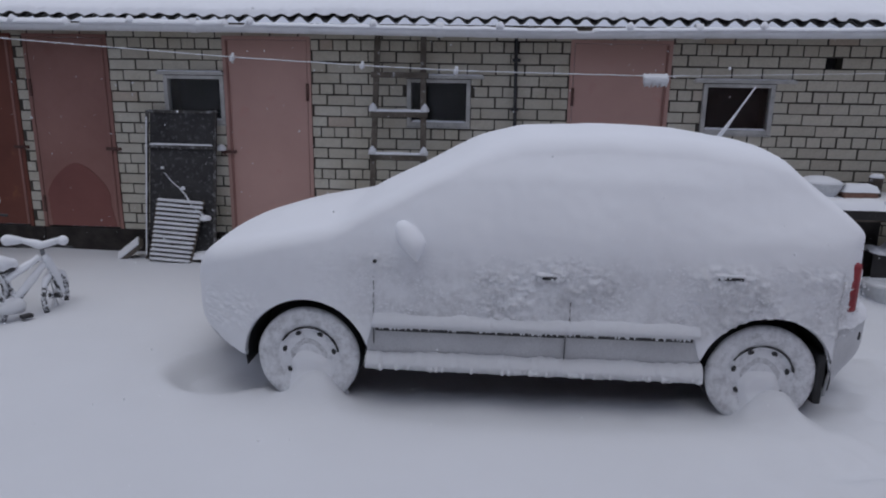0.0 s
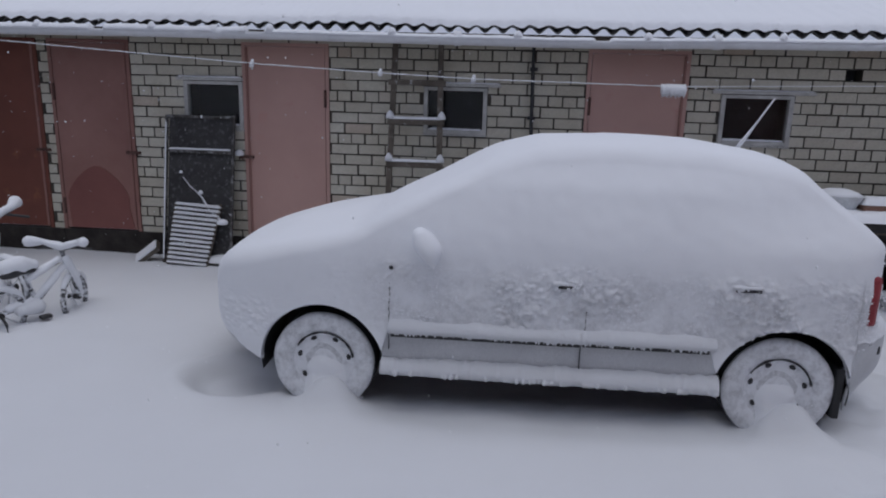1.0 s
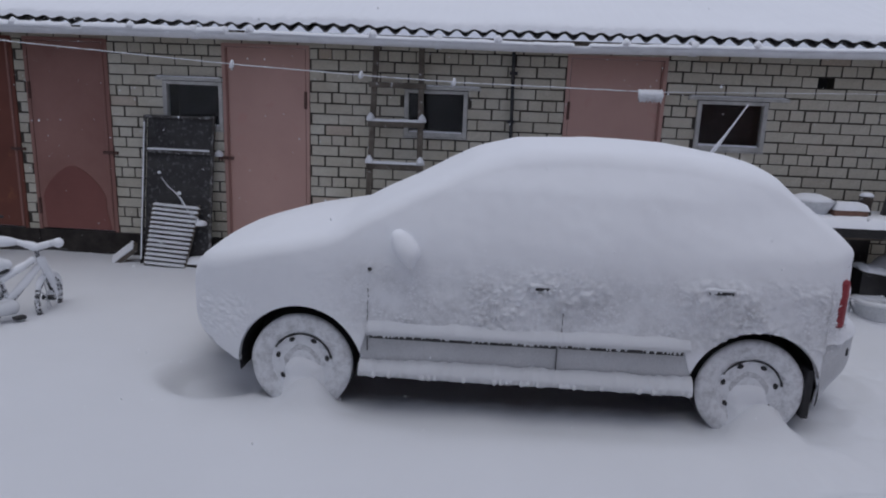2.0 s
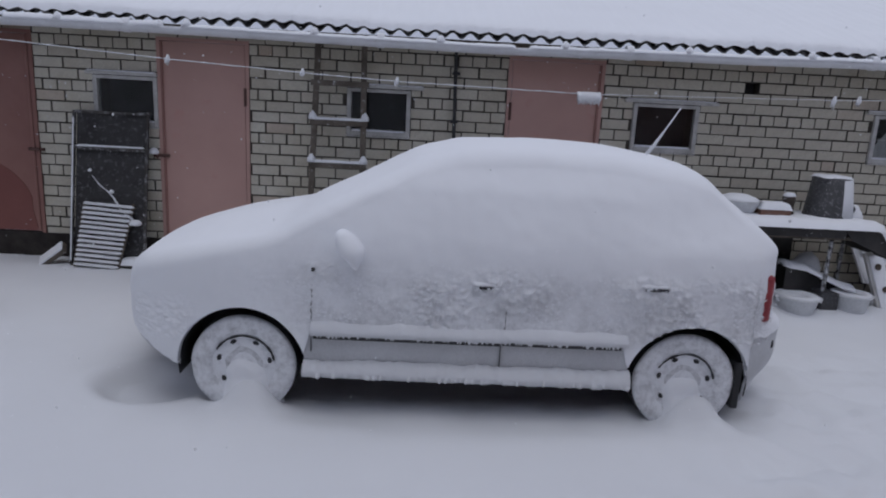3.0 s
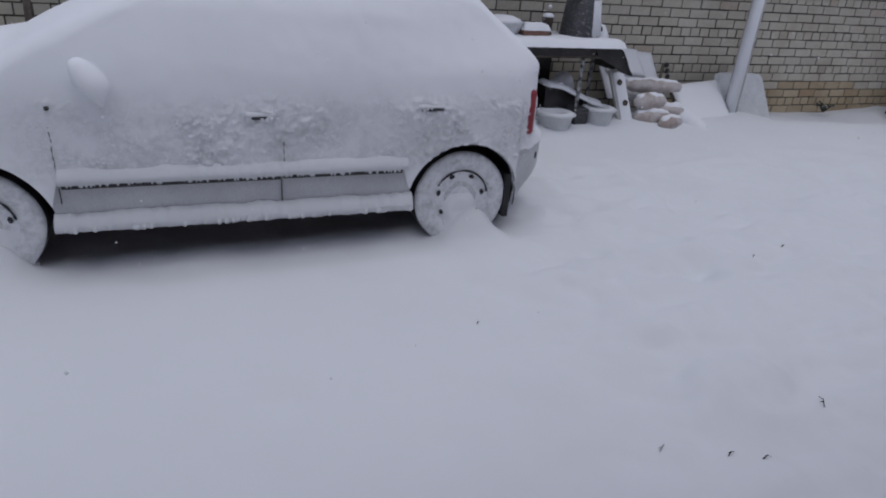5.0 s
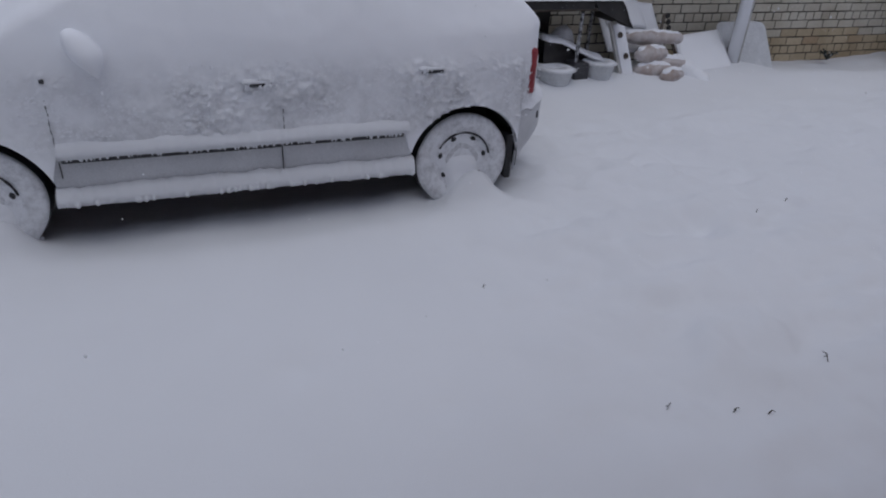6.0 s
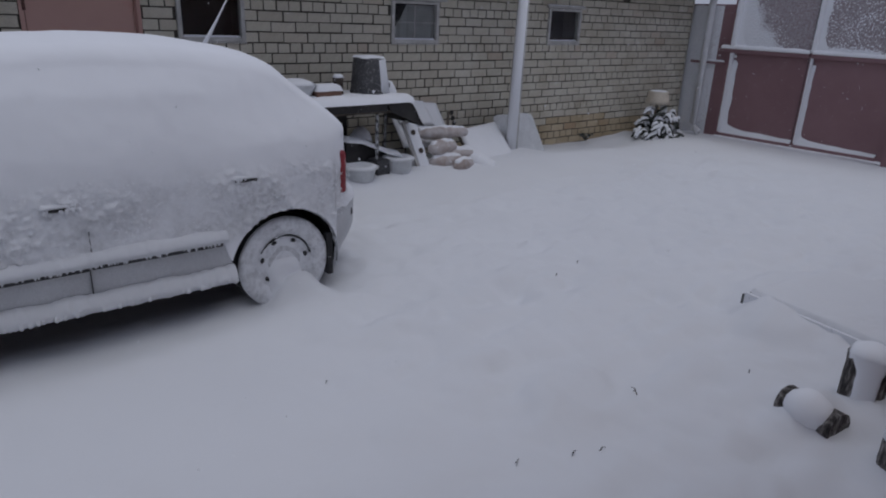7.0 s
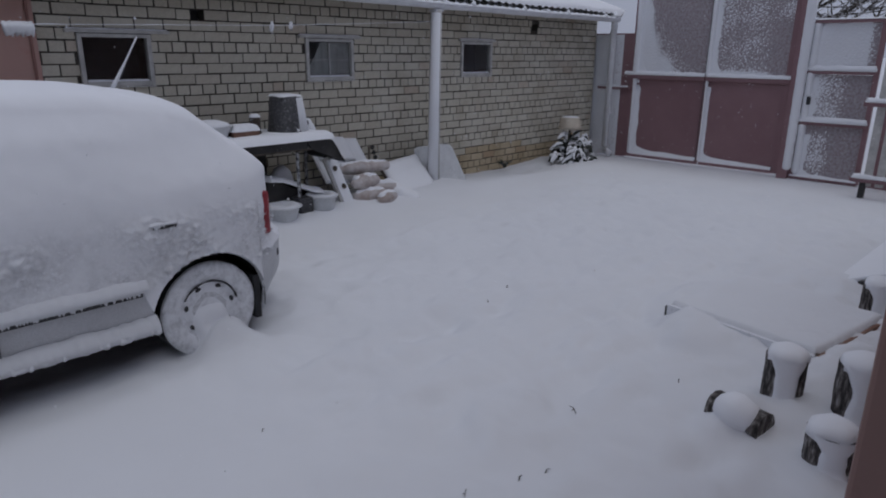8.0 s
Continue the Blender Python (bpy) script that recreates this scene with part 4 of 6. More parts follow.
# ---- unseen walls that close the yard and limit its light ----
PLASTER = surface("pale_plaster", (0.52, 0.515, 0.50), (0.62, 0.61, 0.595), 2.0, 50.0, 0.95)
# Added just out of view to block sky light from the left.
alone("wall_west", solid(-8.9, -8.62, -7.4, 0.0, -0.2, 2.6), PLASTER, "unseen plain pale wall added to darken the yard's left end", kind="structure")
# Out of view: height and pale tone set the light reaching the yard.
alone("wall_south", solid(-9.0, 7.6, -7.75, -7.45, -0.2, HOUSE_H), PLASTER, "unseen plain plastered wall added to screen the yard's sky", kind="structure")

# Never in view: added over the camera to darken the nearest ground.
alone("porch_roof", solid(-4.2, -2.38, -7.45, -6.03, 2.55, 2.68, 0.01), PLASTER, "unseen plain porch roof added to shade the near ground", kind="structure")

# ---- gate, wicket and fence at the yard's end ----
GX = 7.0


def rail(root, name, y0, y1, z, thick=0.05, snow=0.05, seed=0.0, out=0.05):
    r = part(name, solid(GX - out, GX + 0.02, min(y0, y1), max(y0, y1), z - thick, z, 0.004), GATE_RED, root)
    if snow:
        part("snow", ridge([(GX - out * 0.55, y0, z), (GX - out * 0.55, y1, z)], out * 1.5, snow, seed), SNOW, r)
    return r


def snow_bank(root, y0, y1, z0, side, bottom, seed=0.0):
    """Snow packed into the corner of a panel: a strip up one stile and along the lower rail."""
    bm = bmesh.new()
    n = 26
    front, back = [], []
    for i in range(n + 1):
        t = i / n
        z = z0 + t * side[1]
        w = side[0] * (1 + 0.25 * noise.noise((z * 5, seed, 1))) * (1 + 1.2 * max(0, 1 - t * 7))
        front.append(bm.verts.new((GX - 0.012 - 0.025 * (1 - t * 0.5), y0, z)))
        back.append(bm.verts.new((GX - 0.004, y0 - w, z)))
    for i in range(n):
        bm.faces.new((front[i], front[i + 1], back[i + 1], back[i]))
    lo, hi = [], []
    for i in range(n + 1):
        t = i / n
        y = y0 + (y1 - y0) * t
        h = bottom * (0.50 + 0.55 * max(0.0, 1 - t * 4.5) ** 2 - 0.25 * t) * (1 + 0.25 * noise.noise((y * 4, seed, 3)))
        lo.append(bm.verts.new((GX - 0.045, y, z0)))
        hi.append(bm.verts.new((GX - 0.003, y, z0 + h)))
    for i in range(n):
        bm.faces.new((lo[i], lo[i + 1], hi[i + 1], hi[i]))
    bmesh.ops.recalc_face_normals(bm, faces=bm.faces)
    part("packed_snow", bm, SNOW, root, "snow packed in the panel's corner", True)


def blown_snow(root, y0, y1, z0, z1, weight, seed, coarse=26.0):
    """Granular snow that clings to a panel where weight(u, v) is high; u runs from the first stile, v upwards."""
    ny, nz = max(2, round(abs(y1 - y0) / 0.009)), max(2, round((z1 - z0) / 0.009))
    verts, faces = [], []
    for j in range(nz + 1):
        for i in range(ny + 1):
            u, v = i / ny, j / nz
            y, z = y0 + (y1 - y0) * u, z0 + (z1 - z0) * v
            m = weight(u, v) + 0.16 * noise.noise((y * 3.1, z * 3.1, seed))
            g = max(0.0, noise.noise((y * coarse, z * coarse, seed + 1))) * 0.020 + noise.noise((y * coarse * 2.1, z * coarse * 2.1, seed + 2)) * 0.008
            h = -0.009 + 0.018 * ramp01(0.25, 1.0, m) + 1.05 * g * ramp01(0.0, 0.5, m) * (1 - 0.75 * ramp01(0.80, 1.1, m))
            verts.append((GX - h, y, z))
    for j in range(nz):
        for i in range(ny):
            a = j * (ny + 1) + i
            faces.append((a, a + 1, a + ny + 2, a + ny + 1))
    part("blown_snow", mesh_of("blown_snow", verts, faces, True), SNOW, root, "granular wind-blown snow stuck to the panel")


def stile_snow(root, x, y, z0, z1, r, seed):
    part("stile_snow", blob([(x, y, z0), (x, y, (z0 + z1) / 2), (x, y, z1)], [r, r * 0.9, r], seed, None, 0.09), SNOW, root, "ragged snow up the stile", True)


def gate():
    root = thing("gate", (GX, -1.9, 0.1), "tall maroon sheet-metal gate plastered with blown snow", "gate")
    for y0, y1, z0, z1, mat in ((-0.70, -1.87, 0.17, 1.42, GATE_RED), (-1.90, -3.02, 0.17, 1.42, GATE_RED), (-0.70, -1.87, 1.47, 2.95, GATE_HALF), (-1.90, -3.02, 1.47, 2.95, GATE_HALF)):
        part("panel", solid(GX, GX + 0.012, y1, y0, z0, z1), mat, root)
    for y, w in ((-0.66, 0.07), (-1.885, 0.035), (-3.06, 0.08)):
        stile = part("stile", solid(GX - 0.045, GX + 0.03, y - w / 2, y + w / 2, 0.13, 2.98, 0.004), GATE_RED, root)
        if w != 0.08:
            stile_snow(stile, GX - 0.035, y - w / 2 - 0.005, 0.2, 1.42, 0.032 if w > 0.05 else 0.022, y)
            stile_snow(stile, GX - 0.035, y - w / 2 - 0.005, 1.5, 2.95, 0.05 if w > 0.05 else 0.04, y + 3)
    # Solid dark strip stands for the shade between the leaves.
    part("gap", solid(GX - 0.049, GX - 0.0455, -1.873, -1.864, 0.15, 2.95), GAP_SHADE, root, "dark strip painted for the shaded gap between the leaves")
    rail(root, "bottom_rail", -0.62, -3.02, 0.17, 0.045, 0.0)
    rail(root, "middle_rail", -0.50, -1.87, 1.47, 0.06, 0.06, 1.0, 0.07)
    rail(root, "middle_rail", -1.90, -3.12, 1.47, 0.06, 0.055, 2.0, 0.07)
    rail(root, "top_rail", -0.62, -3.1, 2.99, 0.05, 0.06, 5.0)
    snow_bank(root, -0.70, -1.85, 0.17, (0.10, 1.1), 0.20, 1.0)
    snow_bank(root, -1.905, -3.0, 0.17, (0.06, 1.15), 0.17, 2.0)
    snow_bank(root, -0.70, -1.85, 1.48, (0.12, 1.4), 0.10, 3.0)
    blown_snow(root, -0.70, -1.86, 1.47, 2.95, lambda u, v: 1.22 - 0.95 * u - 1.05 * v + 0.35 * (1 - ramp01(0.08, 0.26, u)), 1.0, 52.0)
    blown_snow(root, -1.90, -3.01, 1.47, 2.95, lambda u, v: 0.50 + 0.5 * (1 - ramp01(0.03, 0.12, u)) + 0.3 * (1 - ramp01(0.0, 0.1, v)) - 0.6 * ramp01(0.72, 0.95, u) * (1 - ramp01(0.3, 0.6, v)), 2.0, 48.0)
    blown_snow(root, -0.70, -1.2, 0.2, 1.42, lambda u, v: 0.75 - 2.2 * u, 3.0)
    snow_bank(root, -1.905, -3.0, 1.48, (0.10, 1.4), 0.10, 4.0)
    return root


GATE_HALF = dusted("maroon_paint_with_thin_snow", (0.17, 0.095, 0.102), (0.21, 0.12, 0.128), 0.44, 30.0, 0.8, relief=1.0, soft=0.30, cover=0.58)
gate_root = gate()
post = thing("gate_post", (GX - 0.05, -3.17, 0), "thick maroon steel gate post with snow on one face", "post")
part("shaft", solid(GX - 0.12, GX + 0.02, -3.25, -3.11, -0.1, 3.05, 0.008), GATE_RED, post)
part("snow_face", blob([(GX - 0.10, -3.235, 0.25), (GX - 0.10, -3.235, 1.5), (GX - 0.10, -3.235, 3.0)], [0.06, 0.065, 0.07], 4, None, 0.07), SNOW, post, "", True)


def wicket():
    root = thing("wicket_gate", (GX, -3.7, 0.1), "low maroon wicket gate with snow on its rails", "gate")
    zs = (0.125, 0.90, 1.59, 2.25)
    for i in range(3):
        part("panel", solid(GX, GX + 0.012, -4.10, -3.30, zs[i] + 0.02, zs[i + 1] - 0.04), GATE_HALF, root)
        blown_snow(root, -3.30, -4.08, zs[i] + 0.02, zs[i + 1] - 0.04, (lambda u, v: 0.58 - 0.7 * ramp01(0.4, 0.8, u) - 0.3 * ramp01(0.7, 1, v), lambda u, v: 0.58 - 0.6 * ramp01(0.5, 0.9, u), lambda u, v: 0.85 - 0.5 * ramp01(0.75, 1.0, u))[i], 11.0 + i, 48.0)
        snow_bank(root, -3.30, -4.08, zs[i] + 0.005, (0.14, 0.6), (0.10, 0.12, 0.10)[i], 7.0 + i)
    for i, z in enumerate(zs):
        rail(root, "rail", -3.26, -4.12, z + 0.01, 0.045, 0.02 if i in (0, 3) else 0.075, 3.0 + i, 0.06)
    for y in (-3.28, -4.11):
        part("stile", solid(GX - 0.04, GX + 0.03, y - 0.03, y + 0.03, 0.10, 2.26, 0.004), GATE_RED, root)
    for za, zb in ((0.2, 0.85), (0.95, 1.55), (1.68, 2.2)):
        stile_snow(root, GX - 0.02, -3.33, za, zb, 0.055, za)
    lock = part("latch", solid(GX - 0.075, GX - 0.04, -3.39, -3.34, 1.14, 1.25, 0.01), PLASTIC, root, "dark latch crusted with snow")
    part("snow", ridge([(GX - 0.065, -3.33, 1.26), (GX - 0.065, -3.40, 1.26)], 0.05, 0.03, 3), CLUMP, lock)
    return root


wicket_root = wicket()
fence = thing("fence", (GX, -6.0, 0.0), "maroon sheet-metal fence beside the wicket", "fence")
for i in range(6):
    part("sheet", solid(GX + 0.02, GX + 0.03, -4.18 - 0.56 * (i + 1), -4.19 - 0.56 * i, 0.05, 2.2), GATE_RED, fence)
part("rail", solid(GX - 0.02, GX + 0.02, -7.5, -4.17, 2.0, 2.05), GATE_RED, fence)
side_panel = thing("metal_fence", (GX, -0.2, 0.0), "narrow maroon panel plastered with snow beside the gate", "fence")
part("sheet", solid(GX + 0.01, GX + 0.022, -0.60, 0.36, 0.1, 2.12), GATE_RED, side_panel)
part("rail", solid(GX - 0.03, GX + 0.01, -0.60, 0.0, 1.22, 1.26), GATE_RED, side_panel)
part("snow", ridge([(GX - 0.015, -0.02, 1.26), (GX - 0.015, -0.58, 1.26)], 0.05, 0.03, 2), SNOW, side_panel)
blown_snow(side_panel, 0.30, -0.42, 0.1, 2.10, lambda u, v: 1.25 - 1.15 * u + 0.1 * math.sin(v * 9), 21.0, 40.0)
for ob in (gate_root, post, wicket_root, fence, side_panel):
    ob.location += Vector((0, -0.07, -0.055))
pipe = thing("downpipe", (6.86, -0.26, 0.1), "galvanised rain downpipe with an elbow at its foot", "downpipe")
part("shaft", tube([(6.74, -0.44, 2.23), (6.78, -0.42, 2.15), (6.86, -0.36, 2.04), (6.86, -0.36, 1.9), (6.86, -0.36, 0.22), (6.85, -0.39, 0.14), (6.80, -0.51, 0.09)], 0.052, 14), ZINC, pipe, "", True)
part("hopper", lathe([(0.05, -0.07), (0.085, 0.0), (0.09, 0.05), (0.08, 0.05)], (6.74, -0.44, 2.28), "z", 18), ZINC, pipe)
part("snow", drift(6.66, 6.83, -0.53, -0.36, 2.325, 0.07, 3.0, 0.02), SNOW, pipe)

# bare trees beyond the gate
BARK = dusted("bark_with_snow", (0.04, 0.035, 0.03), (0.07, 0.06, 0.05), 0.40, 9.0, 0.95)


def bare_tree(at, seed, tall):
    rng = random.Random(seed)
    root = thing("tree", at, "bare snow-dusted tree beyond the gate", "tree", "trees behind the gate")
    trunk, crown = bmesh.new(), bmesh.new()
    x, y, z = at
    tube([(x, y, z - 0.2), (x + 0.05, y, z + tall * 0.2), (x - 0.05, y + 0.05, z + tall * 0.45)], [0.16, 0.13, 0.09], 10, trunk)

    def branch(p, d, length, r, depth):
        pts, q = [p], p
        for i in range(4):
            d = (d + Vector((rng.uniform(-1, 1), rng.uniform(-1, 1), rng.uniform(-0.6, 0.8))) * 0.22).normalized()
            q = q + d * length / 4
            pts.append(q)
        tube(pts, [r * (1 - 0.17 * i) for i in range(5)], 5, crown, caps=False)
        if depth:
            for i in range(5):
                s = pts[rng.randint(1, 4)]
                nd = (d + Vector((rng.uniform(-1, 1), rng.uniform(-1, 1), rng.uniform(-0.5, 0.9)))).normalized()
                branch(s, nd, length * rng.uniform(0.5, 0.75), r * 0.55, depth - 1)

    for i in range(9):
        a = rng.uniform(0, 6.28)
        branch(Vector((x, y, z + tall * rng.uniform(0.2, 0.45))), Vector((math.cos(a), math.sin(a), rng.uniform(0.3, 1.1))).normalized(), tall * rng.uniform(0.3, 0.45), 0.045, 2)
    part("trunk", trunk, BARK, root)
    part("crown", crown, BARK, root, "bare twigs lined with snow")


bare_tree((12.5, -2.1, 0.0), 3, 5.6)
bare_tree((15.5, -0.6, 0.0), 8, 6.5)

# ---- eaves post, downpipe cable, clothesline, ladder ----
prop = thing("roof_post", (2.57, -0.45, 0.0), "pale round post holding up the eaves", "post")
part("shaft", tube([(2.545, -0.45, 0.0), (2.56, -0.45, 1.2), (2.585, -0.45, 2.225)], [0.076, 0.072, 0.068], 18), WHITEWOOD, prop, "", True)
part("bracket", solid(2.52, 2.65, -0.51, -0.39, 2.205, 2.228, 0.004), ZINC, prop)
part("snow_face", tube([(2.52, -0.47, 0.15), (2.535, -0.47, 1.2), (2.56, -0.47, 2.19)], [0.066, 0.06, 0.056], 14), SNOW, prop, "snow blown onto one side", True)

cable = thing("wall_pipe", (-2.94, -0.05, 0.0), "thin black pipe running up the brick wall", "pipe")
part("pipe", tube([(-2.915, -0.05, 0.0), (-2.93, -0.05, 1.3), (-2.95, -0.05, 2.25)], 0.017, 8), PLASTIC, cable)
for z in (0.8, 1.62, 2.05):
    part("clamp", solid(-2.975, -2.905, -0.07, -0.012, z - 0.015, z + 0.015), PLASTIC, cable)


def line_z(x):
    return float(np.interp(x, (-8.62, -6.39, -5.33, -4.23, -3.45, -1.84, 0.36, 2.54), (2.23, 2.085, 2.018, 1.966, 1.936, 1.915, 1.975, 2.09)))


line = thing("clothesline", (-3.0, -0.6, 2.0), "sagging clothesline sheathed in snow with old pegs", "clothesline")
xs = np.arange(-8.62, 2.56, 0.05)
part("cord", tube([(x, -0.6 + 0.11 * ramp01(0.5, 2.5, x), line_z(x) + 0.003 * noise.noise((x * 7, 0, 0))) for x in xs], [0.0045 + 0.0035 * noise.noise((x * 17, 2, 0)) if x < -1.6 else 0.0028 + 0.0016 * noise.noise((x * 17, 2, 0)) for x in xs], 6), CLUMP, line, "", True)
for px, h in ((-5.33, 0.05), (-4.23, 0.035), (-3.45, 0.05), (0.24, 0.08), (0.45, 0.05)):
    z = line_z(px)
    peg = part("peg", solid(px - 0.008, px + 0.008, -0.612, -0.588, z - h, z + 0.025, 0.003), WHITEWOOD, line)
    part("snow", tube([(px - 0.012, -0.60, z - h * 0.7), (px, -0.60, z - 0.01), (px + 0.006, -0.60, z + 0.035)], [0.014, 0.022, 0.010], 8), CLUMP, peg, "", True)
rag = bmesh.new()
for i, (w, zz) in enumerate(((0.0, 0.0),)):
    n = 14
    top = [rag.verts.new((-1.94 + 0.195 * k / n, -0.605, line_z(-1.84) + 0.02 + 0.012 * noise.noise((k * 0.9, 0, 0)))) for k in range(n + 1)]
    front = [rag.verts.new((-1.945 + 0.205 * k / n, -0.64, line_z(-1.84) - 0.02 + 0.01 * noise.noise((k * 0.7, 1, 0)))) for k in range(n + 1)]
    low = [rag.verts.new((-1.935 + 0.18 * k / n, -0.625, line_z(-1.84) - 0.05 - 0.04 * abs(math.sin(k * 1.25)) + 0.02 * noise.noise((k * 1.3, 2, 0)))) for k in range(n + 1)]
    back = [rag.verts.new((-1.935 + 0.18 * k / n, -0.585, line_z(-1.84) - 0.045 - 0.04 * abs(math.sin(k * 1.25)) + 0.02 * noise.noise((k * 1.3, 5, 0)))) for k in range(n + 1)]
    rows = (top, front, low, back)
    for a in range(4):
        for k in range(n):
            rag.faces.new((rows[a][k], rows[a][k + 1], rows[(a + 1) % 4][k + 1], rows[(a + 1) % 4][k]))
    rag.faces.new([r[0] for r in rows])
    rag.faces.new([r[n] for r in rows])
bmesh.ops.recalc_face_normals(rag, faces=rag.faces)
alone("rag", rag, CLUMP, "frozen rag hung with snow on the clothesline", "rag", smooth=True)


def ladder():
    root = thing("ladder", (-3.98, -0.2, 0.1), "old grey wooden ladder leaning against the eaves", "ladder")

    def at(x, z, dy=0.0):
        return (x, -0.34 + 0.26 * (z - 0.1) / 2.1 + dy, z)

    for x0, x1 in ((-4.235, -4.185), (-3.735, -3.775)):
        bm = solid(-0.025, 0.025, -0.020, 0.020, 0, 2.22, 0.005)
        m = look((x0, -0.34, 0.05), (x1, -0.08, 2.27)).to_3x3().to_4x4()
        for v in bm.verts:
            t = v.co.z / 2.22
            v.co = Vector((x0 + (x1 - x0) * t + v.co.x, -0.34 + 0.26 * t + v.co.y, 0.05 + v.co.z))
        part("stile", bm, OLDWOOD, root)
    for z in (0.47, 0.84, 1.205, 1.585, 1.93):
        y = at(0, z)[1]
        step = part("rung", solid(-4.24, -3.72, y - 0.045, y - 0.020, z - 0.05, z, 0.004), OLDWOOD, root)
        if z < 1.9:
            part("snow", ridge([(-4.23, y - 0.03, z), (-3.73, y - 0.03, z)], 0.05, 0.025, z), SNOW, step)
            for x in (-4.215, -3.745):
                part("snow_cap", lathe([(0.04, -0.01), (0.035, 0.025), (0.015, 0.055), (0.004, 0.065)], (x, y - 0.035, z + 0.01), "z", 10), SNOW, step, "", True)


ladder()

# ---- old mesh screen and grate leaning under the first window ----
SCREENBAR = dusted("dark_bar_with_rime", (0.04, 0.036, 0.034), (0.075, 0.068, 0.062), 0.14, 12.0, 0.85, soft=0.2)
MESH = dusted("dark_wire_mesh", (0.030, 0.028, 0.029), (0.05, 0.048, 0.048), 0.06, 26.0, 0.8, soft=0.20, cover=0.40)


def lean(x, z, dy=0.0, foot=-0.30, top=-0.06):
    return Vector((x, foot + (top - foot) * (z - 0.1) / 1.45 + dy, z))


def leaning_board(x0, x1, z0, z1, thick, dy=0.0, bevel=0.003):
    bm = solid(x0, x1, 0, thick, z0, z1, bevel)
    for v in bm.verts:
        q = lean(v.co.x, v.co.z, dy)
        v.co = Vector((q.x, q.y + v.co.y, q.z))
    return bm


screen = thing("mesh_screen", (-6.05, -0.25, 0.1), "tall dark framed wire screen leaning on the brickwork", "screen")
for a in ((-6.400, -6.376, 0.12, 1.55), (-5.739, -5.715, 0.12, 1.57), (-6.376, -5.739, 1.53, 1.555), (-6.376, -5.739, 0.14, 0.17)):
    part("frame_bar", leaning_board(*a, 0.030, -0.03), SCREENBAR, screen)
bar = part("frame_bar", leaning_board(-6.376, -5.739, 1.205, 1.235, 0.04, -0.035), SCREENBAR, screen)
part("snow", ridge([lean(-6.365, 1.237, -0.02), lean(-5.75, 1.237, -0.02)], 0.04, 0.016, 1.0), SNOW, bar)
part("mesh", leaning_board(-6.372, -5.743, 0.17, 1.53, 0.006, 0.0), MESH, screen, "dark fine wire mesh dusted with snow")
part("snow", ridge([lean(-6.388, 0.2, -0.035), lean(-6.388, 0.8, -0.035), lean(-6.388, 1.5, -0.035)], 0.014, 0.010, 3.0), SNOW, screen, "rime down the frame's edge")
twig_at = [lean(-6.20, 0.98, -0.05), lean(-6.13, 0.90, -0.055), lean(-6.06, 0.85, -0.06), lean(-6.00, 0.79, -0.06), lean(-5.93, 0.69, -0.07), lean(-5.82, 0.60, -0.075)]
part("snowy_twig", blob(twig_at, [0.003, 0.005, 0.005, 0.008, 0.009, 0.013], 3), CLUMP, screen, "snow-caked twig caught on the mesh", True)
part("snow_lump", blob_cap(-6.02, -0.235, 0.83, 0.022, 0.032), SNOW, screen, "", True)
part("snow_lump", blob_cap(-6.22, -0.20, 1.02, 0.016, 0.022), SNOW, screen, "", True)
part("snow_lump", blob_cap(-5.79, -0.30, 0.56, 0.055, 0.045), SNOW, screen, "", True)
grate = thing("slatted_grate", (-6.1, -0.4, 0.1), "slatted grate with snow on each slat", "grate")
for i in range(15):
    t = i / 14
    z = 0.14 + 0.58 * t
    x0, x1 = -6.325 + 0.06 * t, -5.93 + 0.12 * t
    y = -0.42 + 0.14 * t
    bm = solid(x0, x1, y, y + 0.05, z, z + 0.012)
    for v in bm.verts:
        v.co.z += (v.co.x - x0) * -0.06
    s = part("slat", bm, OLDWOOD, grate)
    part("snow", ridge([(x0, y + 0.015, z + 0.012), (x1, y + 0.015, z + 0.012 - (x1 - x0) * 0.06)], 0.055, 0.022, i * 1.7), CLUMP, s)
for k in (0, 1):
    part("side_bar", tube([(-6.32 + 0.385 * k, -0.39, 0.12), (-6.26 + 0.44 * k, -0.25, 0.74)], 0.012, 6), OLDWOOD, grate)
offcut = thing("board_offcut", (-6.55, -0.35, 0.12), "short snowy board tipped against the wall", "board")
part("board", solid(-0.13, 0.13, -0.07, 0.07, -0.02, 0.02, 0.004, pose(-6.56, -0.28, 0.235, 25, -38, 10)), OLDWOOD, offcut)
part("snow", solid(-0.125, 0.125, -0.068, 0.068, 0.021, 0.04, 0.008, pose(-6.56, -0.28, 0.235, 25, -38, 10)), SNOW, offcut)
block = thing("concrete_block", (-5.83, -0.3, 0.1), "snow-capped concrete block at the wall's foot", "block")
part("block", solid(-5.93, -5.70, -0.36, -0.18, 0.05, 0.20, 0.01), MORTAR, block)
part("snow", drift(-5.95, -5.69, -0.38, -0.16, 0.19, 0.06, 2.0), SNOW, block)

# ---- snowed-in children's bicycles ----
PURPLE = surface("purple_plastic", (0.06, 0.02, 0.10), (0.10, 0.035, 0.15), 9.0, 70.0, 0.5)


SNOWTYRE = dusted("snowy_tyre", (0.025, 0.025, 0.027), (0.04, 0.04, 0.043), 0.5, 30.0, 0.8)


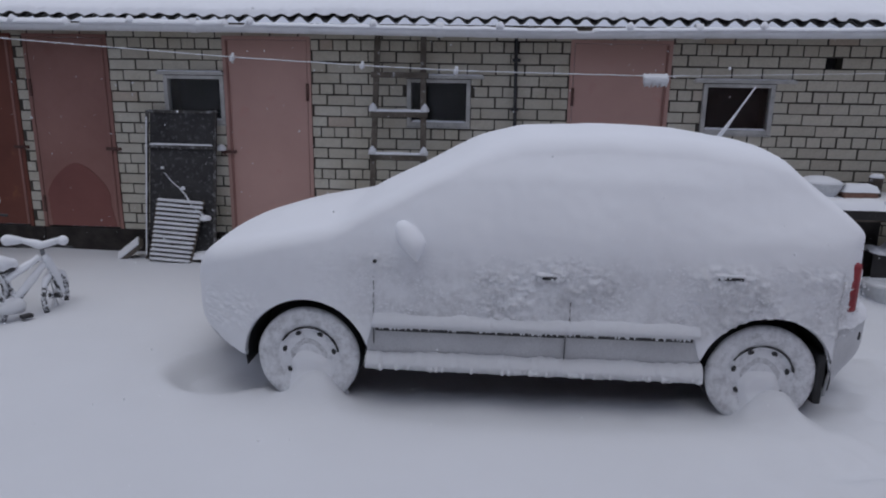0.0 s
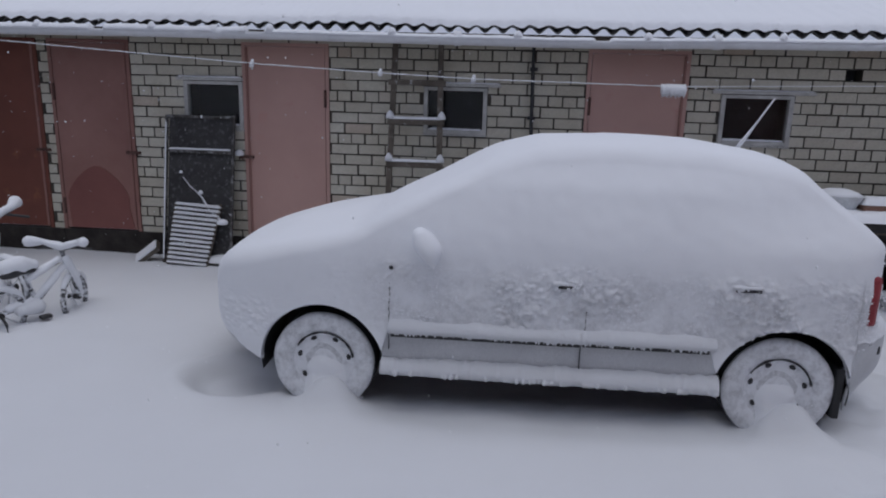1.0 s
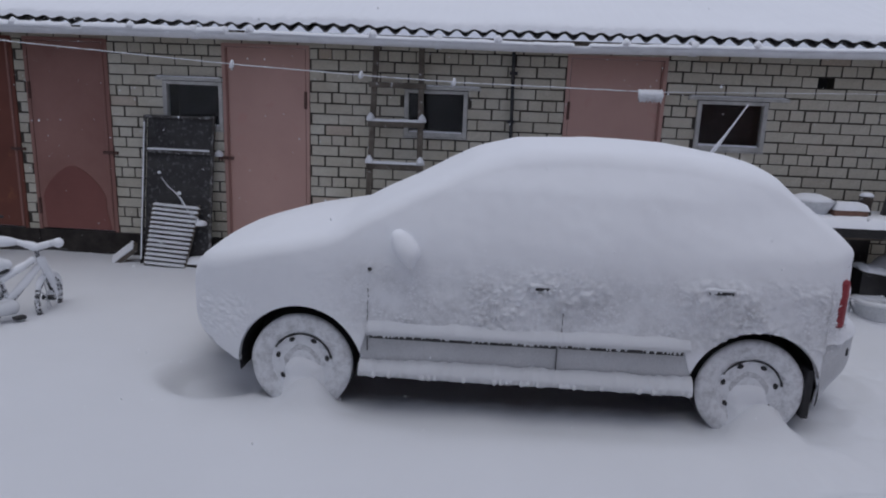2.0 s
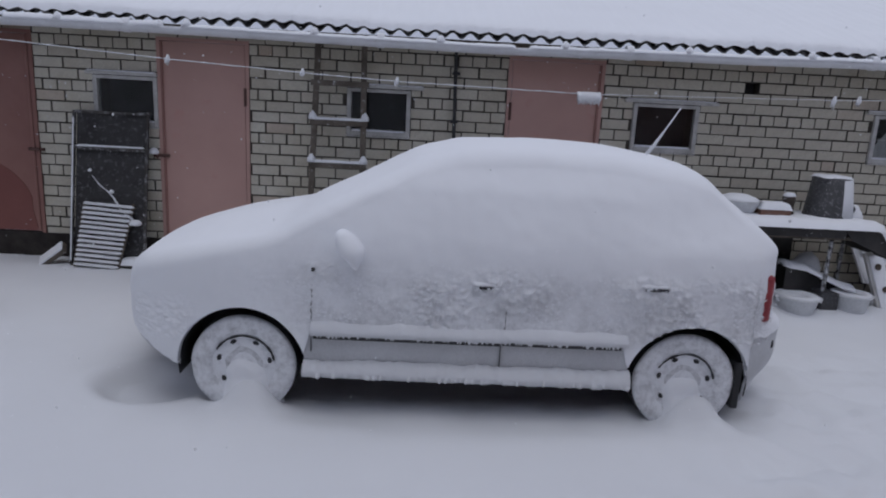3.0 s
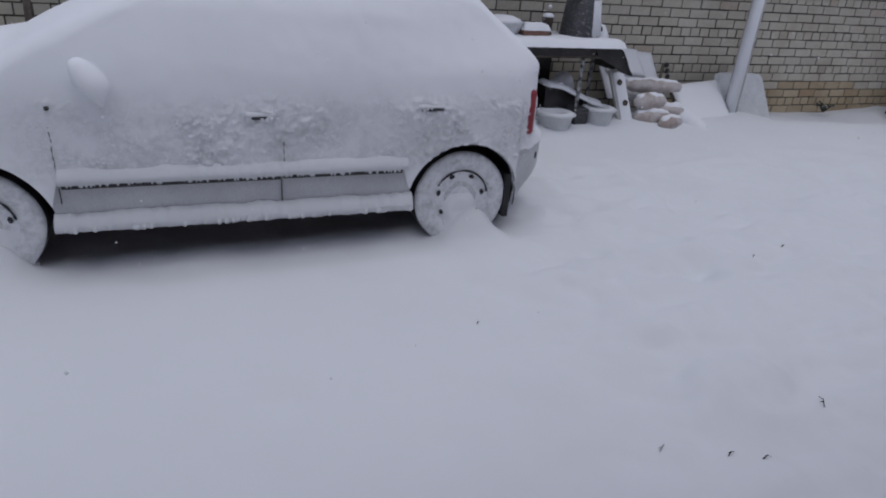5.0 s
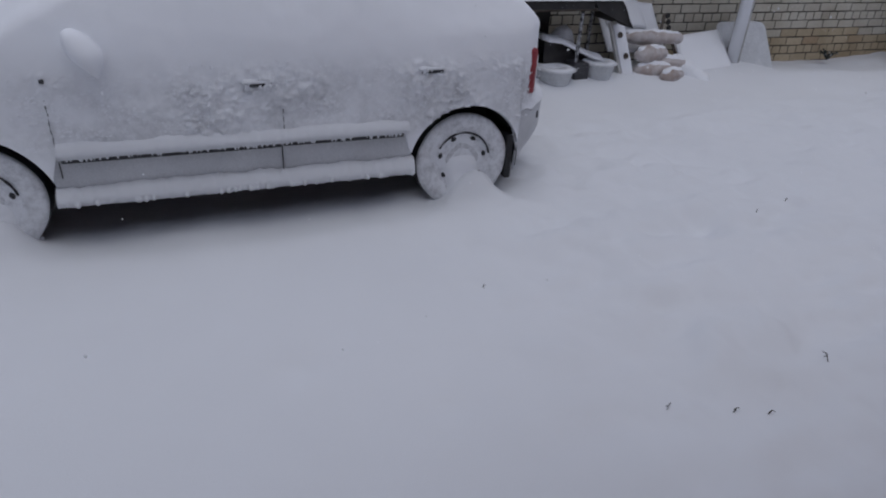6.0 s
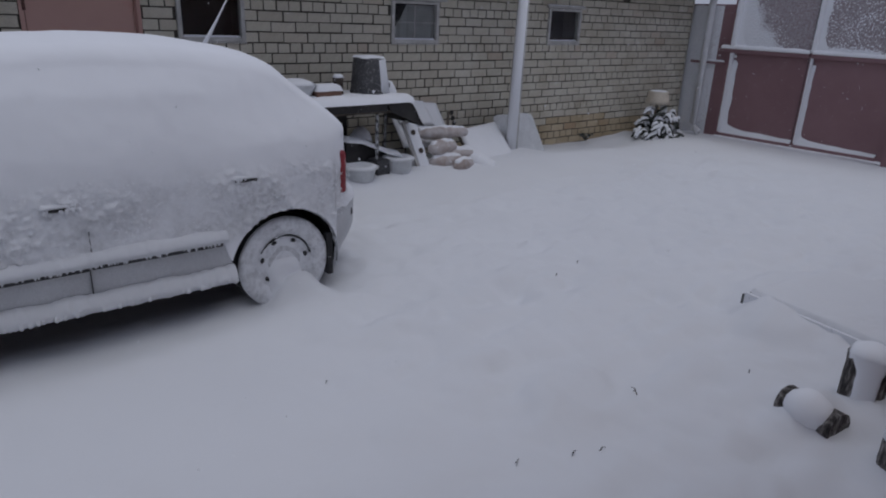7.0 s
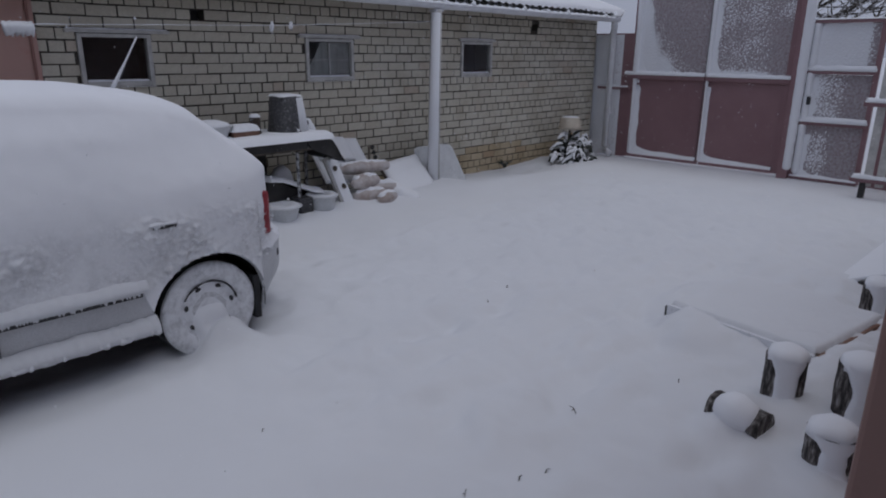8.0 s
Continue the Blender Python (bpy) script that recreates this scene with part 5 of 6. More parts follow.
def bicycle(x, y, scale, turn, steer, label):
    root = thing("bicycle", (0, 0, 0), label, "bicycle", "snowed-in bicycles")
    s = scale

    def P(a, b, c):
        return (a * s, b * s, c * s)

    def F(a, b, c):
        """A point of the front end, turned with the steering."""
        q = radians(steer)
        return ((0.53 + (a - 0.53) * math.cos(q) - b * math.sin(q)) * s, ((a - 0.53) * math.sin(q) + b * math.cos(q)) * s, c * s)

    for wx, nm, Q in ((0.0, "rear_wheel", P), (0.62, "front_wheel", F)):
        tyre, n, rings = bmesh.new(), 28, []
        for i in range(n):
            a = 2 * math.pi * i / n
            rings.append([tyre.verts.new(Q(wx + (0.185 + 0.022 * math.cos(b)) * math.cos(a), 0.022 * math.sin(b), 0.20 + (0.185 + 0.022 * math.cos(b)) * math.sin(a)))
                          for b in np.linspace(0, 2 * math.pi, 8, endpoint=False)])
        for i in range(n):
            for k in range(8):
                tyre.faces.new((rings[i][k], rings[(i + 1) % n][k], rings[(i + 1) % n][(k + 1) % 8], rings[i][(k + 1) % 8]))
        w = part(nm, tyre, SNOWTYRE, root, "dark tyre crusted with snow", True)
        part("hub", tube([Q(wx, -0.05, 0.20), Q(wx, 0.05, 0.20)], 0.022 * s, 8), PLASTIC, w)
        for i in range(10):
            a = 2 * math.pi * i / 10
            part("spoke", tube([Q(wx, 0.01, 0.20), Q(wx + 0.17 * math.cos(a), 0, 0.20 + 0.17 * math.sin(a))], 0.006 * s, 4), CLUMP, w)
        part("fender_snow", blob([Q(wx + 0.205 * math.cos(a), 0, 0.20 + 0.205 * math.sin(a)) for a in np.linspace(0.1 if wx else 0.5, 2.5, 9)], [0.014 * s, 0.02 * s] + [0.03 * s] * 6 + [0.02 * s], 3 + wx), SNOW, w, "snow along the mudguard", True)
    for nm, pts, r in (("down_tube", (P(0.50, 0, 0.47), P(0.28, 0, 0.24)), 0.02), ("chain_stay", (P(0.28, 0, 0.23), P(0, 0, 0.20)), 0.016), ("top_tube", (P(0.50, 0, 0.55), P(0.22, 0, 0.42)), 0.016),
                       ("seat_tube", (P(0.28, 0, 0.23), P(0.20, 0, 0.52)), 0.018), ("fork", (F(0.62, -0.04, 0.20), F(0.55, -0.03, 0.42), P(0.51, 0, 0.62)), 0.018)):
        part(nm, tube(pts, r * s, 8), PURPLE if scale > 1 else SNOWTYRE, root)
    bars = part("handlebar", tube([F(0.42, -0.21, 0.70), F(0.49, -0.14, 0.685), F(0.51, 0, 0.63), F(0.49, 0.14, 0.685), F(0.42, 0.21, 0.70)], 0.014 * s, 8), PLASTIC, root)
    part("snow", blob([F(0.41, -0.22, 0.72), F(0.49, -0.14, 0.70), F(0.51, 0, 0.655), F(0.49, 0.14, 0.70), F(0.41, 0.22, 0.72)], [0.04 * s, 0.024 * s, 0.034 * s, 0.026 * s, 0.045 * s], 1), SNOW, bars, "", True)
    part("brake_lever", tube([F(0.50, -0.10, 0.66), F(0.55, -0.22, 0.63)], 0.010 * s, 6), PLASTIC, bars)
    part("brake_lever", tube([F(0.50, 0.10, 0.66), F(0.55, 0.22, 0.63)], 0.010 * s, 6), PLASTIC, bars)
    saddle = part("saddle", blob([P(0.06, 0, 0.52), P(0.18, 0, 0.53), P(0.28, 0, 0.52)], [0.05 * s, 0.055 * s, 0.03 * s], 5), PLASTIC, root, "", True)
    part("snow", blob([P(0.05, 0, 0.555), P(0.16, 0, 0.57), P(0.29, 0, 0.55)], [0.065 * s, 0.075 * s, 0.045 * s], 7), SNOW, saddle, "deep snow on the saddle", True)
    for k, pts in enumerate(((P(0.51, 0, 0.49), P(0.40, 0, 0.38), P(0.27, 0, 0.27)), (P(0.48, 0, 0.56), P(0.34, 0, 0.49), P(0.23, 0, 0.44)), (P(0.26, 0, 0.26), P(0.06, 0, 0.23)))):
        part("frame_snow", blob(pts, [0.026 * s, 0.034 * s, 0.028 * s][:len(pts)], 9 + k), SNOW, root, "", True)
    part("fork_snow", blob([F(0.64, -0.05, 0.22), F(0.58, -0.05, 0.38), P(0.53, -0.01, 0.56)], [0.022 * s, 0.03 * s, 0.036 * s], 11), SNOW, root, "", True)
    part("chain_guard", blob([P(0.27, -0.05, 0.22), P(0.12, -0.05, 0.21)], [0.06 * s, 0.045 * s], 13), CLUMP, root, "", True)
    part("pedal", solid(0.24 * s, 0.32 * s, -0.15 * s, -0.09 * s, 0.13 * s, 0.155 * s, 0.004), PLASTIC, root)
    part("stabiliser", tube([P(0, -0.03, 0.20), P(-0.02, -0.16, 0.16), P(-0.02, -0.17, 0.06)], 0.012 * s, 6), PLASTIC, root)
    root.matrix_basis = pose(x, y, 0.0, 0, 0, turn)
    return root


bicycle(-6.68, -2.06, 0.92, 62, 36, "small bicycle thickly coated with snow standing in the yard")
bicycle(-7.68, -1.66, 1.2, 8, -30, "larger purple-framed bicycle coated with snow behind a smaller one")

# ---- table of salvage by the wall ----
BUCKET = dusted("black_bucket_plastic", (0.03, 0.03, 0.033), (0.05, 0.05, 0.055), 0.08, 45.0, 0.55, soft=0.18)
ENAMEL = surface("white_enamel", (0.64, 0.66, 0.68), (0.76, 0.78, 0.80), 6.0, 70.0, 0.35)
CLAY = surface("red_brown_clay", (0.20, 0.11, 0.08), (0.28, 0.16, 0.12), 9.0, 70.0, 0.9)
BROWNWOOD = dusted("brown_log_bark", (0.045, 0.035, 0.028), (0.10, 0.08, 0.065), 0.25, 18.0, 0.95)
SACK = dusted("pale_sackcloth", (0.34, 0.28, 0.255), (0.44, 0.37, 0.335), 0.26, 7.0, 0.95, soft=0.25)
DARKIRON = dusted("dark_sheet_iron", (0.02, 0.019, 0.019), (0.04, 0.037, 0.035), 0.12, 35.0, 0.7)

LEGIRON = dusted("rimed_dark_iron", (0.025, 0.023, 0.022), (0.05, 0.045, 0.042), 0.42, 22.0, 0.8, soft=0.12)
table = thing("salvage_table", (0.2, -0.55, 0.1), "dark sheet-metal table laden with snow by the brick wall", "table")
top = bmesh.new()
n = 30
rows = []
for y in (-0.86, -0.22):
    up, low = [], []
    for i in range(n + 1):
        x = -0.62 + 1.46 * i / n
        z = 0.915 - 0.25 * ramp01(0.64, 0.86, x) ** 1.3
        up.append(top.verts.new((x, y, z)))
        low.append(top.verts.new((x, y, z - 0.012)))
    rows.append((up, low))
(ua, la), (ub, lb) = rows
for i in range(n):
    for q in ((ua[i], ua[i + 1], ub[i + 1], ub[i]), (lb[i], lb[i + 1], la[i + 1], la[i]), (la[i], la[i + 1], ua[i + 1], ua[i]), (ub[i], ub[i + 1], lb[i + 1], lb[i])):
        top.faces.new(q)
part("tabletop", top, DARKIRON, table, "dark curved sheet top", True)
apron = bmesh.new()
box(apron, -0.60, 0.40, -0.84, -0.82, 0.835, 0.902)
q = [apron.verts.new(v) for v in ((0.40, -0.842, 0.902), (0.69, -0.842, 0.902), (0.835, -0.842, 0.665), (0.45, -0.842, 0.825))]
r = [apron.verts.new((v.co.x, -0.825, v.co.z)) for v in q]
apron.faces.new(q)
apron.faces.new(r[::-1])
for i in range(4):
    apron.faces.new((q[i], r[i], r[(i + 1) % 4], q[(i + 1) % 4]))
part("apron", apron, DARKIRON, table)
for x, y in ((-0.5, -0.76), (0.36, -0.72), (-0.5, -0.30), (0.74, -0.30)):
    part("leg", solid(x - 0.013, x + 0.013, y - 0.013, y + 0.013, 0.05, 0.90 if x < 0.6 else 0.80, 0.003), LEGIRON, table)
part("stretcher", solid(-0.5, 0.58, -0.735, -0.715, 0.80, 0.825), OLDWOOD, table)
part("snow", drift(-0.63, 0.735, -0.87, -0.20, 0.912, 0.068, 1.0, 0.03, 0.015), SNOW, table, "thick snow on the tabletop")
# Dark sheet put in for the shade under the tabletop.
part("under_table_shade", solid(-0.6, 0.30, -0.24, -0.22, 0.10, 0.89), DARKIRON, table)

TZ = 0.968
bucket = thing("bucket", (0.40, -0.50, TZ), "black plastic bucket turned upside down, snow on one side", "bucket")
part("shell", lathe([(0.185, 0.0), (0.19, 0.02), (0.183, 0.03), (0.15, 0.345), (0.14, 0.352), (0.02, 0.352)], (0.40, -0.50, TZ), "z", 36), BUCKET, bucket, "", True)
part("snow", drift(0.27, 0.53, -0.63, -0.37, TZ + 0.348, 0.022, 2.0), SNOW, bucket)
part("snow_face", tube([(0.470, -0.565, TZ + 0.012), (0.462, -0.562, TZ + 0.17), (0.452, -0.558, TZ + 0.335)], [0.120, 0.106, 0.094], 20), CLUMP, bucket, "snow blown against one side", True)
stump = thing("small_stump", (0.04, -0.52, TZ), "short brown wooden stump with a snow cap", "stump")
part("wood", lathe([(0.055, 0.0), (0.05, 0.08), (0.052, 0.165), (0.045, 0.17), (0.01, 0.17)], (0.04, -0.52, TZ), "z", 16, wobble=0.1), BROWNWOOD, stump)
part("snow", lathe([(0.055, 0.168), (0.05, 0.185), (0.03, 0.2), (0.005, 0.202)], (0.04, -0.52, TZ), "z", 16), SNOW, stump, "", True)
pan = thing("enamel_basin", (-0.42, -0.5, TZ), "white enamel basin heaped with snow", "basin")
part("bowl", lathe([(0.12, 0.0), (0.14, 0.02), (0.185, 0.11), (0.195, 0.115), (0.19, 0.12), (0.02, 0.10)], (-0.40, -0.5, TZ), "z", 28), ENAMEL, pan, "", True)
part("snow", lathe([(0.185, 0.112), (0.15, 0.14), (0.08, 0.165), (0.01, 0.17)], (-0.40, -0.5, TZ), "z", 28, wobble=0.08), SNOW, pan, "", True)
dish = thing("clay_slab", (-0.11, -0.54, TZ), "red-brown clay slab capped with snow", "slab")
part("slab", solid(-0.25, 0.02, -0.63, -0.45, TZ - 0.01, TZ + 0.06, 0.012), CLAY, dish)
part("snow", drift(-0.26, 0.03, -0.64, -0.44, TZ + 0.055, 0.06, 6.0), SNOW, dish)
lump = thing("snowy_jar", (0.66, -0.5, TZ), "small dark jar half hidden by snow", "jar")
part("jar", lathe([(0.05, -0.02), (0.055, 0.08), (0.045, 0.1), (0.01, 0.1)], (0.62, -0.48, TZ), "z", 16), BUCKET, lump)
part("snow", blob([(0.67, -0.50, TZ), (0.66, -0.48, TZ + 0.09)], [0.06, 0.045], 2), SNOW, lump, "", True)

# under and beside the table
fender = thing("car_wing", (0.4, -0.6, 0.3), "old dark car wing lying under the table, snow along it", "car wing")
bm = bmesh.new()
rows = []
for k, (dy, dz) in enumerate(((0.0, 0.0), (0.05, 0.05), (0.22, 0.07), (0.34, 0.02))):
    rows.append([bm.verts.new((0.06 + 0.62 * i / 16, -0.62 + dy, 0.50 + dz - 0.21 * ramp01(0, 1, i / 16) - 0.0)) for i in range(17)])
skirt = [bm.verts.new((0.06 + 0.60 * i / 16, -0.63, 0.30 - 0.10 * ramp01(0, 0.7, i / 16))) for i in range(17)]
rows = [skirt] + rows
for a, b in zip(rows, rows[1:]):
    for i in range(16):
        bm.faces.new((a[i], a[i + 1], b[i + 1], b[i]))
part("panel", bm, DARKIRON, fender, "", True)
part("snow", ridge([(0.02, -0.60, 0.535), (0.20, -0.60, 0.51), (0.38, -0.60, 0.435), (0.55, -0.60, 0.36), (0.68, -0.60, 0.33)], 0.24, 0.055, 4.0), SNOW, fender)
part("snow_heap", blob([(0.30, -0.38, 0.47), (0.40, -0.36, 0.52), (0.48, -0.36, 0.44)], [0.07, 0.10, 0.06], 6), SNOW, fender, "", True)
crate = thing("dark_crate", (0.5, -0.75, 0.1), "black plastic crate under the table", "crate")
part("body", solid(0.31, 0.47, -0.80, -0.50, 0.08, 0.34, 0.015), BUCKET, crate)


def basin(x, y, z, r, h, label):
    root = thing("basin", (x, y, z), label, "basin", "basins under the table")
    part("bowl", lathe([(r * 0.68, 0.0), (r * 0.75, 0.02), (r * 0.93, h * 0.92), (r * 1.07, h * 0.95), (r * 1.07, h), (r * 0.92, h), (r * 0.86, h * 0.82), (r * 0.1, h * 0.78)], (x, y, z), "z", 30), ENAMEL, root, "", True)
    part("snow", lathe([(r * 0.97, h * 1.0), (r * 0.93, h + 0.012), (r * 0.6, h + 0.012), (r * 0.5, h - 0.004), (r * 0.05, h - 0.006)], (x, y, z), "z", 30, wobble=0.08), SNOW, root, "", True)


basin(0.62, -0.72, 0.13, 0.165, 0.20, "pale enamel basin with snow on its rim")
basin(0.12, -0.76, 0.13, 0.185, 0.17, "wide pale basin filled with snow")
plank = thing("knotty_plank", (1.0, -0.6, 0.15), "snowy pale plank with dark knots leaning on the table", "plank")
pm = pose(0.90, -0.64, 0.43, -14, -15, 0)
part("board", solid(-0.075, 0.075, -0.02, 0.02, -0.29, 0.27, 0.006, pm), WHITEWOOD, plank)
part("snow", solid(-0.05, 0.07, -0.034, -0.018, -0.27, 0.24, 0.006, pm), SNOW, plank)
for kx, kz in ((0.0, 0.13), (0.02, -0.08)):
    part("knot", lathe([(0.03, -0.004), (0.02, 0.004)], (0, 0, 0), "y", 12), BROWNWOOD, plank).matrix_basis = pm @ Matrix.Translation((kx, -0.037, kz))


def panel_lean(name, label, cat, corners, thick, mat, snow=0.0, hard=0.006):
    """A flat board set by three corners: foot, along the foot, and up; with snow on its upper face."""
    a, b, c = (Vector(p) for p in corners)
    u, v = b - a, c - a
    nrm = u.cross(v).normalized()
    if nrm.z < 0:
        nrm = -nrm
    root = thing(name, a, label, cat)
    for nm, t0, t1, m, k in (("board", -thick, 0.0, mat, 1.0), ("snow", 0.002, snow, SNOW, 0.97)):
        if t1 <= t0:
            continue
        bm = bmesh.new()
        n = 12
        g = [[[bm.verts.new(a + u * (0.5 + (i / n - 0.5) * k) + v * (0.5 + (j / n - 0.5) * k) + nrm * (t if s == 0 else t * (0.4 if i in (0, n) or j in (0, n) else 1) * (1 + 0.3 * noise.noise((i * 0.5, j * 0.5, a.x)))))
               for i in range(n + 1)] for j in range(n + 1)] for s, t in ((0, t0), (1, t1))]
        for i in range(n):
            for j in range(n):
                bm.faces.new((g[1][j][i], g[1][j][i + 1], g[1][j + 1][i + 1], g[1][j + 1][i]))
                bm.faces.new((g[0][j][i], g[0][j + 1][i], g[0][j + 1][i + 1], g[0][j][i + 1]))
        for i in range(n):
            for j, (e) in ((0, 1), (n, 0)):
                bm.faces.new((g[0][j][i], g[0][j][i + 1], g[1][j][i + 1], g[1][j][i]))
                bm.faces.new((g[0][i][j], g[0][i + 1][j], g[1][i + 1][j], g[1][i][j]))
        bmesh.ops.recalc_face_normals(bm, faces=bm.faces)
        part(nm, bm, m, root, "", m is SNOW)


panel_lean("metal_sheet", "pale metal sheet leaning on the brick wall, snow on it", "metal sheet", ((0.92, -0.42, 0.36), (1.66, -0.40, 0.30), (0.90, -0.06, 0.82)), 0.02, ZINC, 0.02)
panel_lean("metal_tray", "shallow grey metal tray propped on the wall", "tray", ((0.95, -0.30, 0.60), (1.45, -0.28, 0.55), (0.95, -0.06, 0.84)), 0.03, ZINC, 0.012)
panel_lean("wide_board", "wide board sloping to the ground under snow", "board", ((1.62, -0.84, 0.12), (2.44, -0.62, 0.14), (1.68, -0.40, 0.48)), 0.03, OLDWOOD, 0.035)
heap = thing("snow_drift", (1.66, -0.8, 0.12), "soft drift of snow between the sacks and the board", "snow drift")
part("drift", blob([(1.58, -0.66, 0.32), (1.66, -0.74, 0.20), (1.80, -0.86, 0.09)], [0.06, 0.11, 0.12], 4, None, 0.10), SNOW, heap, "", True)
slab = thing("rounded_slab", (2.75, -0.3, 0.15), "pale slab with rounded corners leaning on the wall", "slab")
bm = bmesh.new()
outline = [(-0.34, 0.0), (0.36, 0.0)] + [(0.22 + 0.10 * math.cos(a), 0.40 + 0.06 * math.sin(a)) for a in np.linspace(0.1, 1.5, 6)] + [(-0.20 + 0.10 * math.cos(a), 0.40 + 0.06 * math.sin(a)) for a in np.linspace(1.6, 3.0, 6)]
f = [bm.verts.new((2.78 + x, -0.48 + 0.25 * z / 0.46, 0.12 + z)) for x, z in outline]
b = [bm.verts.new((v.co.x - 0.03, v.co.y + 0.06, v.co.z)) for v in f]
bm.faces.new(f)
bm.faces.new(b[::-1])
for i in range(len(f)):
    bm.faces.new((f[i], b[i], b[(i + 1) % len(f)], f[(i + 1) % len(f)]))
bmesh.ops.recalc_face_normals(bm, faces=bm.faces)
part("slab", bm, ENAMEL, slab)
hinge = thing("iron_grille", (1.55, -0.3, 0.45), "rusty iron grille end standing among sacks", "grille")
for k in range(4):
    part("ring", lathe([(0.022, -0.01), (0.03, 0.0), (0.022, 0.01)], (0, 0, 0), "y", 10), DARKIRON, hinge).matrix_basis = pose(1.55 + 0.02 * k, -0.45, 0.70 - 0.06 * k)
part("upright", solid(1.49, 1.51, -0.46, -0.44, 0.2, 0.72), OLDWOOD, hinge)


def sack(x, y, z, length, r, turn, seed):
    root = thing("sack", (x, y, z - r), "stuffed pale sack lying under snow by the wall", "sack", "sacks by the wall")
    d = Vector((math.cos(radians(turn)), math.sin(radians(turn)), 0)) * length / 2
    c = Vector((x, y, z))
    part("cloth", blob([c - d, c - d * 0.4, c + d * 0.4, c + d], [r * 0.6, r * 1.02, r * 0.92, r * 0.7], seed), SACK, root, "", True)
    up = Vector((0, 0, r * 0.55))
    part("snow", blob([c - d * 0.9 + up, c + up * 1.1, c + d * 0.9 + up], [r * 0.4, r * 0.58, r * 0.36], seed + 3), SNOW, root, "", True)


for a in ((1.28, -0.72, 0.22, 0.36, 0.085, -8, 1), (1.26, -0.66, 0.37, 0.34, 0.085, 6, 2), (1.35, -0.52, 0.50, 0.60, 0.075, -12, 3), (1.47, -0.66, 0.27, 0.34, 0.085, -24, 4), (1.42, -0.84, 0.19, 0.26, 0.08, 14, 5)):
    sack(*a)

# ---- shrub with an upturned pot ----
LEAF = dusted("dark_leaves_with_snow", (0.02, 0.025, 0.02), (0.045, 0.05, 0.04), 0.30, 25.0, 0.9)
shrub = thing("shrub", (5.75, -0.5, 0.12), "low dark shrub bowed under clumps of snow", "shrub")
rng = random.Random(5)
twigs, caps = bmesh.new(), bmesh.new()
for i in range(120):
    a, t, up = rng.uniform(0, 6.28), math.sqrt(rng.random()), rng.random()
    c = Vector((5.62 + 0.44 * t * math.cos(a), -0.52 + 0.28 * t * math.sin(a), 0.09 + 0.50 * up * math.sqrt(max(0.05, 1 - t * t))))
    b = rng.uniform(0, 6.28)
    d = Vector((math.cos(b), math.sin(b) * 0.7, rng.uniform(-0.5, 0.5))) * rng.uniform(0.05, 0.13)
    sag = Vector((0, 0, rng.uniform(0.02, 0.07)))
    p = [c - d - sag, c - d * 0.4, c + d * 0.4, c + d - sag]
    tube(p, [0.010, 0.022, 0.022, 0.010], 6, twigs)
    if rng.random() < 0.7:
        blob([q + Vector((0, 0, 0.02)) for q in p], [0.012, 0.026, 0.026, 0.012], i, caps)
tube([(5.62, -0.52, 0.03), (5.62, -0.52, 0.36)], [0.30, 0.14], 12, twigs)
part("twigs", twigs, LEAF, shrub)
part("snow_clumps", caps, SNOW, shrub, "snow clumps on the twigs", True)
CREAM = surface("cream_plastic", (0.50, 0.44, 0.36), (0.60, 0.54, 0.45), 6.0, 60.0, 0.6)
pot = thing("flower_pot", (5.62, -0.45, 0.58), "cream flower pot upside down on the shrub's stake", "pot")
part("pot", lathe([(0.172, 0.0), (0.178, 0.05), (0.163, 0.056), (0.152, 0.165), (0.135, 0.185), (0.01, 0.185)], (5.60, -0.45, 0.60), "z", 26), CREAM, pot, "", True)
part("stake", tube([(5.60, -0.45, 0.05), (5.60, -0.45, 0.68)], 0.02, 8), OLDWOOD, pot)
part("snow", lathe([(0.140, 0.180), (0.12, 0.193), (0.05, 0.200), (0.005, 0.202)], (5.60, -0.45, 0.60), "z", 24), SNOW, pot, "", True)
sprig = thing("dry_sprig", (4.24, -0.25, 0.14), "dry weed sprig poking from the snow", "weed")
bm = bmesh.new()
for i in range(14):
    a = rng.uniform(0, 6.28)
    tube([(4.24, -0.25, 0.12), (4.24 + 0.08 * math.cos(a), -0.25 + 0.05 * math.sin(a), 0.2), (4.24 + 0.13 * math.cos(a), -0.25 + 0.08 * math.sin(a), 0.2 + rng.uniform(-0.03, 0.06))], 0.008, 5, bm)
part("stems", bm, LEAF, sprig)

# ---- pale picket panel by the wicket ----
picket = thing("picket_panel", (6.1, -4.6, 0.1), "weathered picket panel with snow on its rails", "picket fence")
PX = 5.95
for i in range(5):
    y = -4.50 - 0.13 * i
    part("pale", solid(PX, PX + 0.02, y - 0.045, y + 0.045, 0.22, 1.85, 0.004), WHITEWOOD, picket)
for i, z in enumerate((0.32, 1.22)):
    rl = part("rail", solid(PX - 0.06, PX, -5.3, -4.32, z - 0.05, z, 0.004), GATE_RED, picket)
    part("snow", ridge([(PX - 0.03, -4.33, z), (PX - 0.03, -5.3, z)], 0.09, 0.05, 3 + i), SNOW, rl)
for y in (-4.46, -5.2):
    part("foot", solid(PX - 0.05, PX + 0.05, y - 0.03, y + 0.03, 0.0, 0.27, 0.006), DARKIRON, picket)

